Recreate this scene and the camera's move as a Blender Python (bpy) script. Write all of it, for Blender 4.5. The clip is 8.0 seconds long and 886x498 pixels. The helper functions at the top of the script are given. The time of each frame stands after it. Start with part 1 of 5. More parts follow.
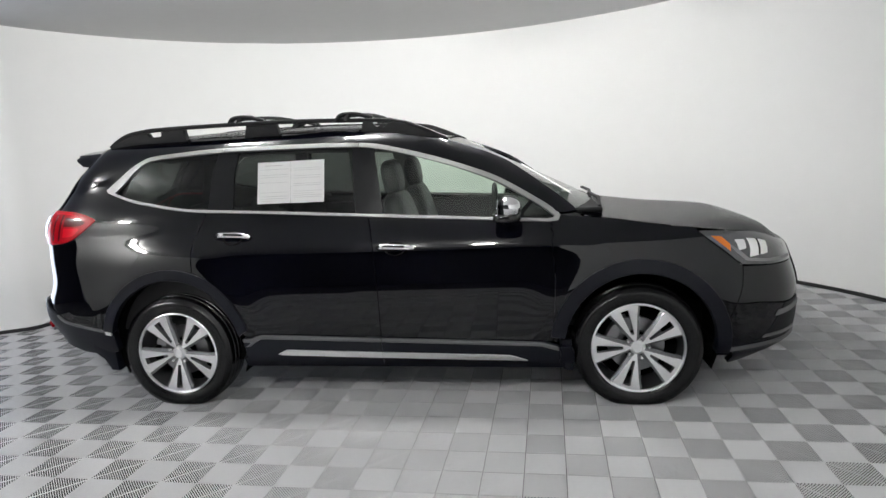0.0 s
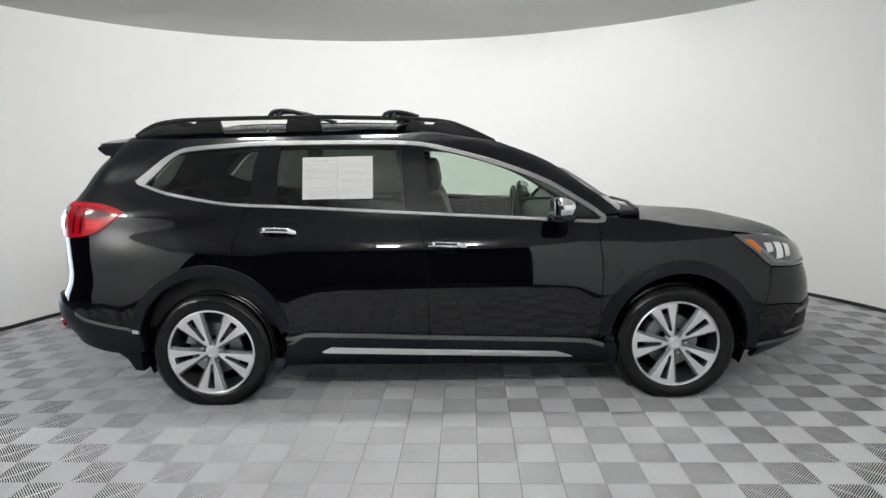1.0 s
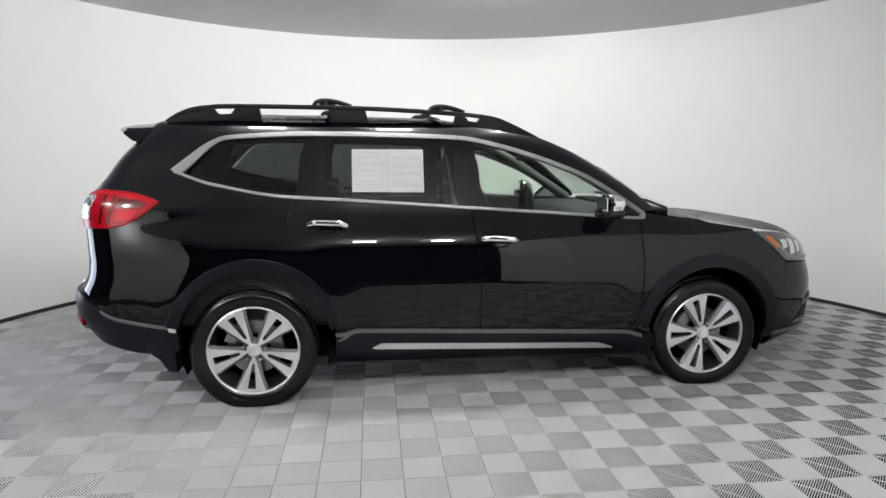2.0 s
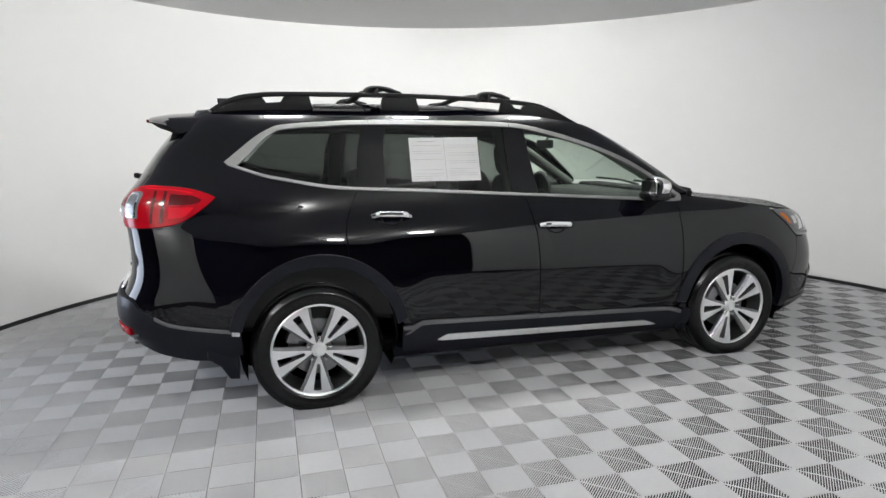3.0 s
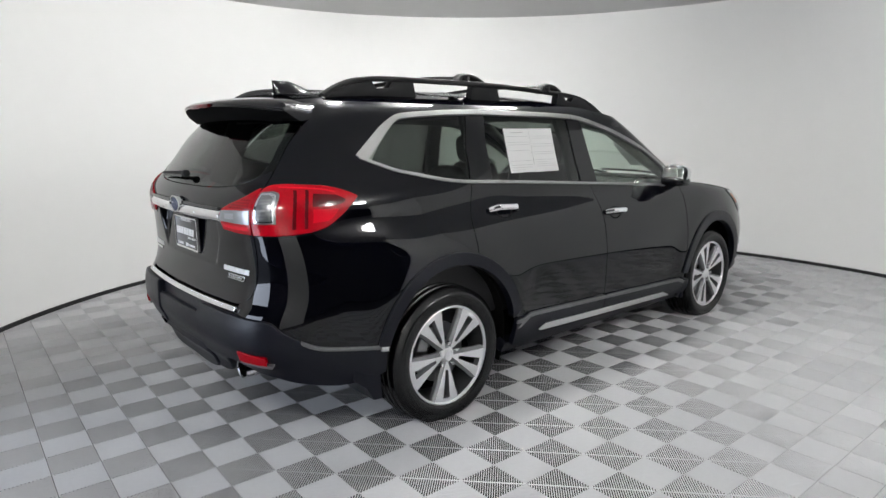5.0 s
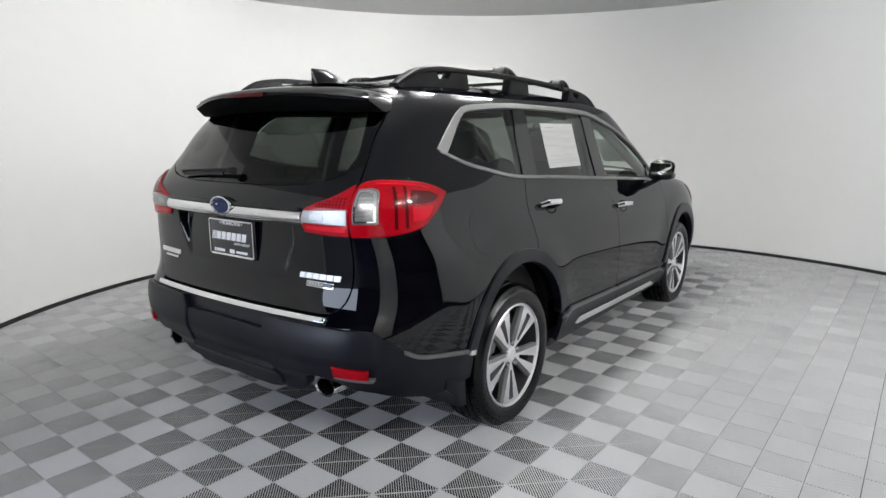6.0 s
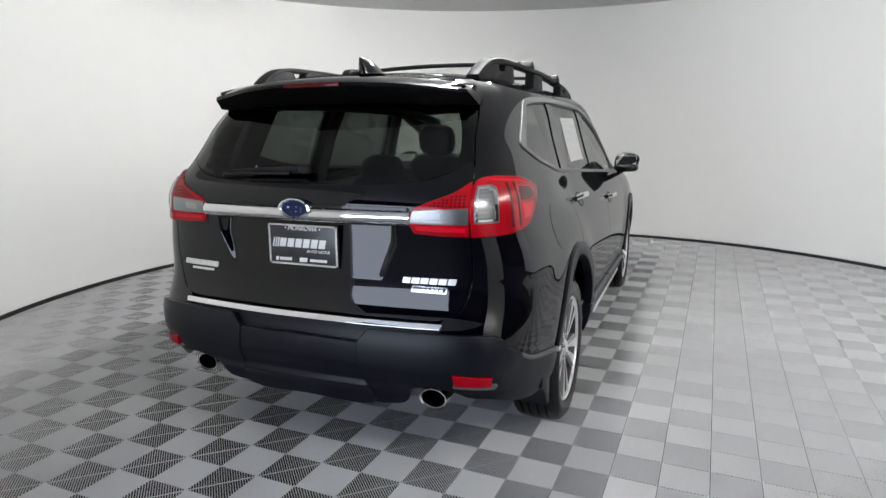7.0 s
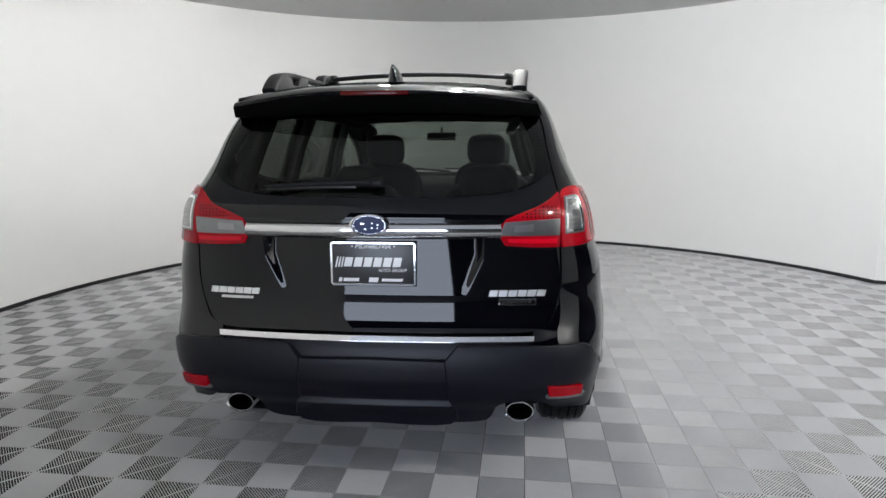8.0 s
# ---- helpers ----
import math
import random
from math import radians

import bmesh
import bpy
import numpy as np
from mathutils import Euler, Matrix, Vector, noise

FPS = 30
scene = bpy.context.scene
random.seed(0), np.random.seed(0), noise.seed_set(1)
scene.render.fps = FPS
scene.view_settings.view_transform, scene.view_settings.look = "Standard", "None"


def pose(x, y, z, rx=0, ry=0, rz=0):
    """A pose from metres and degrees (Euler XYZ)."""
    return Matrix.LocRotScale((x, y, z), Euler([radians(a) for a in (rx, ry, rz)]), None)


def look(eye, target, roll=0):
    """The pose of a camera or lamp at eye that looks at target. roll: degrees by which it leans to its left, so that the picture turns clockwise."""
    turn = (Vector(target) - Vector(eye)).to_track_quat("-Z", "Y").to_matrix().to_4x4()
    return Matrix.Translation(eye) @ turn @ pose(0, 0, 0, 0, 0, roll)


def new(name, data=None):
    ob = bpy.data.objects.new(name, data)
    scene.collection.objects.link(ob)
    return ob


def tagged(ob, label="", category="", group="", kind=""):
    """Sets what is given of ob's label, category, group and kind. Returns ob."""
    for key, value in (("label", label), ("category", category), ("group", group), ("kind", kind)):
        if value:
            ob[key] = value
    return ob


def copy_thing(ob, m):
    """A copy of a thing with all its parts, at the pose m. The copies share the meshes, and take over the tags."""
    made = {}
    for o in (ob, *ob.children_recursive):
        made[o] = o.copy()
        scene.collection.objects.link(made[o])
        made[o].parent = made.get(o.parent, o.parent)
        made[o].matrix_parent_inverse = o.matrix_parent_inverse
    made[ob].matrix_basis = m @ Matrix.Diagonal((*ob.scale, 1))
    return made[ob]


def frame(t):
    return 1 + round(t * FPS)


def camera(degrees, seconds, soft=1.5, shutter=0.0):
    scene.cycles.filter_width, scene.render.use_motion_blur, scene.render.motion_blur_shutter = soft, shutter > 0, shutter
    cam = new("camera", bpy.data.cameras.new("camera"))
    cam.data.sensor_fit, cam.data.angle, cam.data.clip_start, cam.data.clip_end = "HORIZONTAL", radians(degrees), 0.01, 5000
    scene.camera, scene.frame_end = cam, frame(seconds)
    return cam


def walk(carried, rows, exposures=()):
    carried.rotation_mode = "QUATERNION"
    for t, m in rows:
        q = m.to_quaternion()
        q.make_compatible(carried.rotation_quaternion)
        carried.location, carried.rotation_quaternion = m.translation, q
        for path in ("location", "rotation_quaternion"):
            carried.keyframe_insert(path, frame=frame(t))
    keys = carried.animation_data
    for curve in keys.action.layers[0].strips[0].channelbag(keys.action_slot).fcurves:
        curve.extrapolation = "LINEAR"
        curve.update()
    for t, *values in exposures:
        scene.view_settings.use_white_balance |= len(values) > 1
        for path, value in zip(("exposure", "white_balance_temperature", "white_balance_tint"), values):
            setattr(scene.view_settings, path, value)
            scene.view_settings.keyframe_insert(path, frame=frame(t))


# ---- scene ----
cam = camera(71.5, 8.0)
PATH = [
    (0, (0.833, -4.475, 1.577), (0.556, -2.522, 1.246), -3.3),
    (0.5, (0.469, -4.522, 1.581), (0.314, -2.557, 1.242), -2.1),
    (1, (0.039, -4.598, 1.57), (0.025, -2.624, 1.249), -1.2),
    (1.2, (-0.161, -4.584, 1.552), (-0.103, -2.611, 1.226), -0.8),
    (2.3, (-1.139, -4.53, 1.498), (-0.751, -2.592, 1.192), 0.2),
    (2.5, (-1.333, -4.477, 1.481), (-0.879, -2.554, 1.168), -0.2),
    (3, (-1.794, -4.324, 1.496), (-1.193, -2.447, 1.16), -0.5),
    (3.5, (-2.276, -4.172, 1.517), (-1.491, -2.372, 1.139), -0.7),
    (4, (-2.709, -3.917, 1.49), (-1.753, -2.198, 1.125), -0.9),
    (4.5, (-3.104, -3.617, 1.496), (-1.976, -2.009, 1.12), -0.3),
    (5, (-3.514, -3.251, 1.51), (-2.225, -1.767, 1.14), -0.3),
    (5.2, (-3.653, -3.085, 1.491), (-2.305, -1.655, 1.119), -0.4),
    (6.3, (-4.258, -2.126, 1.47), (-2.595, -1.08, 1.098), -0.4),
    (6.5, (-4.343, -1.915, 1.465), (-2.634, -0.948, 1.085), -0.7),
    (7, (-4.532, -1.45, 1.468), (-2.708, -0.721, 1.088), -0.4),
    (7.5, (-4.677, -0.974, 1.484), (-2.765, -0.519, 1.114), -0.6),
    (8, (-4.706, -0.475, 1.482), (-2.746, -0.296, 1.125), -0.3),
]
walk(cam, [(t, look(eye, target, roll)) for t, eye, target, roll in PATH], [(0, 0.0), (3.0, 0.0), (5.2, 0.0), (8.0, -0.12)])


# ---- light and exposure ----
world = bpy.data.worlds.new("world")
scene.world = world
world.use_nodes = True
world.node_tree.nodes["Background"].inputs[0].default_value = (0.01, 0.01, 0.011, 1)
world.node_tree.nodes["Background"].inputs[1].default_value = 1.0
LAMP_POWER = 315.0         # glow of the ceiling lamps' diffusers
DAYLIGHT = 270.0         # watts of sky light through the hall door


# ---- materials ----
def material(name, colour, rough=0.5, metal=0.0, coat=0.0, spec=0.5, vary=0.0, grain=30.0, bump=0.0,
             bump_scale=200.0, rough_vary=0.0, large=1.5, random_tone=0.0):
    m = bpy.data.materials.new(name)
    m.use_nodes = True
    nt = m.node_tree
    b = nt.nodes["Principled BSDF"]
    b.inputs["Base Color"].default_value = (*colour, 1)
    b.inputs["Roughness"].default_value = rough
    b.inputs["Metallic"].default_value = metal
    b.inputs["Coat Weight"].default_value = coat
    b.inputs["Coat Roughness"].default_value = 0.03
    b.inputs["Specular IOR Level"].default_value = spec
    co = nt.nodes.new("ShaderNodeTexCoord")

    def noise_node(scale, detail=4):
        n = nt.nodes.new("ShaderNodeTexNoise")
        n.inputs["Scale"].default_value = scale
        n.inputs["Detail"].default_value = detail
        nt.links.new(co.outputs["Object"], n.inputs["Vector"])
        return n.outputs["Fac"]

    def math(op, a, c):
        n = nt.nodes.new("ShaderNodeMath")
        n.operation = op
        for k, v in enumerate((a, c)):
            if isinstance(v, (int, float)):
                n.inputs[k].default_value = v
            else:
                nt.links.new(v, n.inputs[k])
        return n.outputs[0]

    if vary or random_tone:
        f = math("ADD", math("MULTIPLY", noise_node(grain), vary), math("MULTIPLY", noise_node(large), vary))
        f = math("ADD", f, 1.0 - vary)
        if random_tone:
            info = nt.nodes.new("ShaderNodeObjectInfo")
            f = math("MULTIPLY", f, math("ADD", math("MULTIPLY", info.outputs["Random"], random_tone), 1 - random_tone / 2))
        mix = nt.nodes.new("ShaderNodeVectorMath")
        mix.operation = "SCALE"
        mix.inputs[0].default_value = colour
        nt.links.new(f, mix.inputs["Scale"])
        nt.links.new(mix.outputs[0], b.inputs["Base Color"])
    if rough_vary:
        r = math("ADD", math("MULTIPLY", noise_node(large * 4), rough_vary), rough - rough_vary / 2)
        nt.links.new(r, b.inputs["Roughness"])
    if bump:
        bn = nt.nodes.new("ShaderNodeBump")
        bn.inputs["Strength"].default_value = bump
        bn.inputs["Distance"].default_value = 0.002
        nt.links.new(noise_node(bump_scale), bn.inputs["Height"])
        nt.links.new(bn.outputs[0], b.inputs["Normal"])
    return m


def pane(name, tint, gloss_rough=0.0):
    """Thin tinted glass: clear tinted passage with a Fresnel gloss."""
    m = bpy.data.materials.new(name)
    m.use_nodes = True
    nt = m.node_tree
    nt.nodes.remove(nt.nodes["Principled BSDF"])
    out = nt.nodes["Material Output"]
    t = nt.nodes.new("ShaderNodeBsdfTransparent")
    t.inputs[0].default_value = (*tint, 1)
    g = nt.nodes.new("ShaderNodeBsdfGlossy")
    g.inputs["Roughness"].default_value = gloss_rough
    lw = nt.nodes.new("ShaderNodeLayerWeight")
    lw.inputs["Blend"].default_value = 0.5
    pw = nt.nodes.new("ShaderNodeMath")
    pw.operation = "POWER"
    pw.inputs[1].default_value = 4.5
    nt.links.new(lw.outputs["Facing"], pw.inputs[0])
    fr = nt.nodes.new("ShaderNodeMath")
    fr.operation = "MULTIPLY_ADD"
    fr.inputs[1].default_value = 0.93
    fr.inputs[2].default_value = 0.045
    nt.links.new(pw.outputs[0], fr.inputs[0])
    mx = nt.nodes.new("ShaderNodeMixShader")
    nt.links.new(fr.outputs[0], mx.inputs[0])
    nt.links.new(t.outputs[0], mx.inputs[1])
    nt.links.new(g.outputs[0], mx.inputs[2])
    nt.links.new(mx.outputs[0], out.inputs["Surface"])
    return m


def glowing(name, colour, power):
    m = bpy.data.materials.new(name)
    m.use_nodes = True
    b = m.node_tree.nodes["Principled BSDF"]
    b.inputs["Base Color"].default_value = (0.8, 0.8, 0.8, 1)
    b.inputs["Emission Color"].default_value = (*colour, 1)
    b.inputs["Emission Strength"].default_value = power
    return m


WALL = material("white_wall_paint", (0.80, 0.80, 0.795), 0.55, vary=0.03, grain=6, large=0.6, bump=0.05, bump_scale=60)
CEIL = material("grey_ceiling_paint", (0.62, 0.62, 0.62), 0.8, vary=0.05, grain=8, large=0.7)
BLACK_TRIM = material("black_rubber_base", (0.012, 0.012, 0.013), 0.5, vary=0.2, grain=20)
TILE = material("grey_ribbed_plastic", (0.60, 0.60, 0.61), 0.36, spec=0.65, vary=0.10, grain=45, large=1.2, rough_vary=0.15, random_tone=0.06)
# near-black pan colour stands for the shade down between the ribs
TILE_GAP_SHADE = material("tile_underside_plastic", (0.012, 0.012, 0.013), 0.8)
HALL = material("unlit_hall_wall", (0.035, 0.035, 0.037), 0.8, vary=0.1, grain=5)
LAMP = glowing("lamp_diffuser", (1.0, 1.0, 0.982), LAMP_POWER)
LAMP_BODY = material("lamp_white_metal", (0.7, 0.7, 0.7), 0.4)

PAINT = material("black_car_paint", (0.0010, 0.0011, 0.0024), 0.4, coat=0.88, spec=0.0)
CLAD = material("textured_black_plastic", (0.003, 0.0036, 0.0075), 0.38, spec=0.27, bump=0.12, bump_scale=900, vary=0.15, grain=40)
CLAD_EDGE = material("satin_grey_edge_plastic", (0.10, 0.10, 0.105), 0.35)
GLOSS_BLACK = material("gloss_black_plastic", (0.004, 0.004, 0.005), 0.10, spec=0.25, coat=0.3)
SATIN_BLACK = material("satin_black_plastic", (0.006, 0.006, 0.007), 0.55, spec=0.2)
# liner felt; also blackens the spoiler's underside in place of shade
DARK = material("dark_liner_felt", (0.0025, 0.0025, 0.0025), 0.9, spec=0.05, vary=0.2, grain=60)
CHROME = material("chrome", (0.82, 0.82, 0.83), 0.06, metal=1.0)
BRIGHT = material("brushed_bright_trim", (0.92, 0.92, 0.92), 0.38, metal=1.0)
SATIN = material("satin_aluminium_trim", (0.26, 0.26, 0.26), 0.50, metal=1.0)
MACHINED = material("machined_alloy", (0.90, 0.90, 0.91), 0.33, metal=1.0, rough_vary=0.06, large=6)
POCKET = material("dark_grey_wheel_paint", (0.20, 0.203, 0.21), 0.35, metal=0.5, coat=0.3)
# wheel paint darkened to carry the shade inside the rim
BARREL = material("shaded_grey_barrel_paint", (0.045, 0.046, 0.048), 0.45, metal=0.3)
RUBBER = material("tyre_rubber", (0.003, 0.003, 0.0034), 0.24, spec=0.36, vary=0.2, grain=25, bump=0.15, bump_scale=400)
STEEL = material("brake_disc_steel", (0.30, 0.30, 0.31), 0.35, metal=1.0, vary=0.15, grain=40)
CALIPER = material("cast_grey_caliper", (0.25, 0.25, 0.26), 0.45, metal=0.6)
RED_LENS = material("red_lamp_lens", (0.30, 0.0006, 0.006), 0.25, spec=0.1, coat=0.4, vary=0.35, grain=70, large=9)
RED_DARK = material("deep_red_lamp_inner", (0.065, 0.0002, 0.0015), 0.25, spec=0.1, coat=0.4, vary=0.3, grain=70, large=9)
RED_BRIGHT = material("bright_red_light_guide", (0.55, 0.002, 0.014), 0.25, spec=0.1, coat=0.4)
CLEAR_LENS = material("clear_lamp_lens_with_silver_reflector", (0.21, 0.215, 0.22), 0.30, metal=0.85, coat=1.0, vary=0.25, grain=90, large=14)
HEAD_LENS = material("clear_headlamp_lens_over_dark_housing", (0.10, 0.102, 0.105), 0.18, metal=0.6, coat=1.0, vary=0.3, grain=60, large=10)
AMBER = material("amber_lamp_lens", (0.65, 0.16, 0.01), 0.12, coat=0.8)
PAPER = material("white_printed_paper", (0.90, 0.90, 0.90), 0.7)
INK = material("grey_print", (0.55, 0.55, 0.56), 0.7)
SEAT = material("black_perforated_leather", (0.012, 0.012, 0.012), 0.45, bump=0.2, bump_scale=500)
CABIN = material("dark_cabin_plastic", (0.015, 0.015, 0.016), 0.6, vary=0.1)
HEADLINER = material("pale_grey_headliner", (0.16, 0.165, 0.155), 0.9, vary=0.08, grain=80)
BLUE = material("blue_enamel", (0.006, 0.013, 0.06), 0.3, spec=0.2)
PLATE_BLACK = material("black_plate_plastic", (0.02, 0.02, 0.022), 0.3)
PLATE_WHITE = material("white_plate_print", (0.75, 0.75, 0.76), 0.4)
DEBRIS = material("pale_debris", (0.7, 0.69, 0.66), 0.7)
GLASS_CLEAR = pane("green_tint_glass", (0.74, 0.82, 0.75))
GLASS_DARK = pane("privacy_glass", (0.21, 0.23, 0.215))
GLASS_SCREEN = pane("windscreen_glass", (0.74, 0.80, 0.76))
MIRROR = material("mirror_glass", (0.85, 0.86, 0.85), 0.01, metal=1.0)


# ---- mesh helpers ----
def mesh_object(name, verts, faces, mat, parent=None, label="", smooth=False, normals=None):
    me = bpy.data.meshes.new(name)
    me.from_pydata([tuple(v) for v in verts], [], faces)
    me.materials.append(mat)
    if smooth:
        me.polygons.foreach_set("use_smooth", [True] * len(me.polygons))
    me.update()
    if normals is not None:
        me.normals_split_custom_set_from_vertices([tuple(n) for n in normals])
    ob = new(name, me)
    if parent:
        ob.parent = parent
    if label:
        ob["label"] = label
    return ob


def part(name, bm, mat, parent, label="", smooth=True, sharp=40):
    me = bpy.data.meshes.new(name)
    bmesh.ops.recalc_face_normals(bm, faces=bm.faces)
    if smooth:
        for f in bm.faces:
            f.smooth = True
        for e in bm.edges:
            if len(e.link_faces) == 2 and e.calc_face_angle(0) > radians(sharp):
                e.smooth = False
    bm.to_mesh(me)
    bm.free()
    me.materials.append(mat)
    ob = new(name, me)
    if parent:
        ob.parent = parent
    if label:
        ob["label"] = label
    return ob


def box(bm, cx, cy, cz, sx, sy, sz, bevel=0.0, seg=2, m=None):
    g = bmesh.ops.create_cube(bm, size=1)["verts"]
    bmesh.ops.scale(bm, vec=(sx, sy, sz), verts=g)
    if bevel:
        edges = list({e for v in g for e in v.link_edges})
        g = bmesh.ops.bevel(bm, geom=edges, offset=bevel, segments=seg, profile=0.5, affect="EDGES")["verts"]
        g = list({v for v in g})
    if m is not None:
        bmesh.ops.transform(bm, matrix=m, verts=g)
    bmesh.ops.translate(bm, vec=(cx, cy, cz), verts=g)
    return g


def rounded(sx, sy, sz, bevel, seg=3, m=None, at=(0, 0, 0)):
    bm = bmesh.new()
    box(bm, at[0], at[1], at[2], sx, sy, sz, bevel, seg, m)
    return bm


def catmull(points, n=6):
    out = []
    for i in range(len(points) - 1):
        p0, p1, p2, p3 = points[max(i - 1, 0)], points[i], points[i + 1], points[min(i + 2, len(points) - 1)]
        for k in range(n):
            t = k / n
            out.append(tuple(0.5 * (2 * b + (c - a) * t + (2 * a - 5 * b + 4 * c - d) * t * t + (3 * b - a - 3 * c + d) * t ** 3)
                             for a, b, c, d in zip(p0, p1, p2, p3)))
    out.append(tuple(points[-1]))
    return out


def arc(cx, cz, r, a0, a1, n):
    return [(cx + r * math.cos(radians(a0 + (a1 - a0) * k / n)), cz + r * math.sin(radians(a0 + (a1 - a0) * k / n))) for k in range(n + 1)]


def sweep(name, path, width, height, mat, parent, label="", up=(0, 0, 1), seg=12, taper=None):
    """A rounded bar of oval section along a path."""
    pts = [Vector(p) for p in path]
    verts, faces = [], []
    for i, p in enumerate(pts):
        d = (pts[min(i + 1, len(pts) - 1)] - pts[max(i - 1, 0)]).normalized()
        side = d.cross(Vector(up)).normalized()
        top = side.cross(d).normalized()
        k = taper(i / (len(pts) - 1)) if taper else 1.0
        for j in range(seg):
            a = 2 * math.pi * j / seg
            c, s = math.cos(a), math.sin(a)
            c, s = math.copysign(abs(c) ** 0.6, c), math.copysign(abs(s) ** 0.6, s)
            verts.append(p + side * c * width / 2 * k + top * s * height / 2 * k)
    n = len(pts)
    for i in range(n - 1):
        for j in range(seg):
            faces.append((i * seg + j, i * seg + (j + 1) % seg, (i + 1) * seg + (j + 1) % seg, (i + 1) * seg + j))
    faces.append(tuple(range(seg)))
    faces.append(tuple(reversed(range((n - 1) * seg, n * seg))))
    bm = bmesh.new()
    bv = [bm.verts.new(v) for v in verts]
    for f in faces:
        bm.faces.new([bv[i] for i in f])
    return part(name, bm, mat, parent, label, sharp=50)


def revolve(name, profile, mat, parent, label="", seg=72, axis_y=True, at=(0, 0, 0), warp=None, closed=False, sharp=35):
    """A body turned about the y axis: profile rows of (radius, y)."""
    bm = bmesh.new()
    rings = []
    for r, y in profile:
        ring = []
        for k in range(seg):
            a = 2 * math.pi * k / seg
            v = Vector((r * math.cos(a), y, r * math.sin(a)))
            if warp:
                v = warp(v)
            ring.append(bm.verts.new(v + Vector(at)))
        rings.append(ring)
    closed = closed or profile[0] == profile[-1]
    rows = list(zip(rings, rings[1:])) + ([(rings[-1], rings[0])] if closed and profile[0] != profile[-1] else [])
    for a, b in rows:
        for k in range(seg):
            bm.faces.new((a[k], a[(k + 1) % seg], b[(k + 1) % seg], b[k]))
    if not closed:
        for ring in (rings[0], rings[-1]):
            if profile[rings.index(ring)][0] > 1e-4:
                bm.faces.new(ring)
    bmesh.ops.remove_doubles(bm, verts=bm.verts, dist=1e-6)
    return part(name, bm, mat, parent, label, sharp=sharp)


def extrude_outline(outline, y0, y1, bevel=0.0):
    """A plate: an outline of (x, z) between y0 and y1."""
    bm = bmesh.new()
    vs = [bm.verts.new((x, y0, z)) for x, z in outline]
    f = bm.faces.new(vs)
    ext = bmesh.ops.extrude_face_region(bm, geom=[f])["geom"]
    bmesh.ops.translate(bm, vec=(0, y1 - y0, 0), verts=[v for v in ext if isinstance(v, bmesh.types.BMVert)])
    if bevel:
        edges = [e for e in bm.edges if abs(e.verts[0].co.y - e.verts[1].co.y) < 1e-6]
        bmesh.ops.bevel(bm, geom=edges, offset=bevel, segments=2, profile=0.5, affect="EDGES")
    return bm


def thing(name, label, category, at=(0, 0, 0), group="", kind=""):
    e = new(name)
    e.empty_display_size = 0.1
    e.location = at
    return tagged(e, label, category, group, kind)


# ---- the round studio ----
CX, CY, R_WALL, H_WALL = 0.0, -0.4, 4.25, 2.99


def wall_radius(deg):
    """Round wall; it swings outwards where the booth opens."""
    return R_WALL + 1.25 * min(1.0, max(0.0, (deg - 163.0) / 16.0)) + 1.10 * min(1.0, max(0.0, (-66.0 - deg) / 11.0))


def roof_z(x):
    """Height of the ceiling, which rises a little towards the car's nose."""
    return H_WALL + 0.016 * x


def ring_point(deg, r, z):
    a = radians(deg)
    return (CX + r * math.cos(a), CY + r * math.sin(a), z)


def curved_wall(name, d0, d1, z0, z1, inner, outer, mat, label, category):
    n = int((d1 - d0) / 1.25)
    verts, faces = [], []
    for k in range(n + 1):
        d = d0 + (d1 - d0) * k / n
        r = wall_radius(d)
        ends = [ring_point(d, r + inner, z0), ring_point(d, r + inner, z1), ring_point(d, r + outer, z1), ring_point(d, r + outer, z0)]
        verts += [(x, y, roof_z(x) if z == H_WALL else z) for x, y, z in ends]
    for k in range(n):
        for j in range(4):
            a, b = 4 * k + j, 4 * k + (j + 1) % 4
            faces.append((a, b, b + 4, a + 4))
    faces += [(0, 3, 2, 1), tuple(4 * n + j for j in range(4))]
    bm = bmesh.new()
    bv = [bm.verts.new(v) for v in verts]
    for f in faces:
        bm.faces.new([bv[i] for i in f])
    return tagged(part(name, bm, mat, None, sharp=30), label, category, kind="structure")


curved_wall("wall_round", -77.0, 166.0, 0.0, H_WALL, 0.0, 0.14, WALL, "smooth white painted curved studio wall, seamless", "wall")
# unseen screen added to hold back daylight and reflect grey in the car's side
curved_wall("wall_round_side", 208.0, 233.0, 0.0, H_WALL, 0.0, 0.14, WALL, "unseen white curved screen added beside the booth opening for reflections", "wall")
curved_wall("baseboard", -77.0, 166.0, 0.0, 0.035, -0.012, 0.0, BLACK_TRIM, "thin black rubber base strip along the curved wall", "baseboard")

# ceiling disc with a rolled edge, resting on the wall
bm = bmesh.new()
rim = [ring_point(360 * k / 96, 5.9, 0) for k in range(96)]
lower = [bm.verts.new((x, y, roof_z(x))) for x, y, _ in rim]
f = bm.faces.new(lower)
up = bmesh.ops.extrude_face_region(bm, geom=[f])["geom"]
bmesh.ops.translate(bm, vec=(0, 0, 0.12), verts=[v for v in up if isinstance(v, bmesh.types.BMVert)])
tagged(part("ceiling", bm, CEIL, None, smooth=False), "flat grey painted ceiling over the round studio", "ceiling", kind="structure")

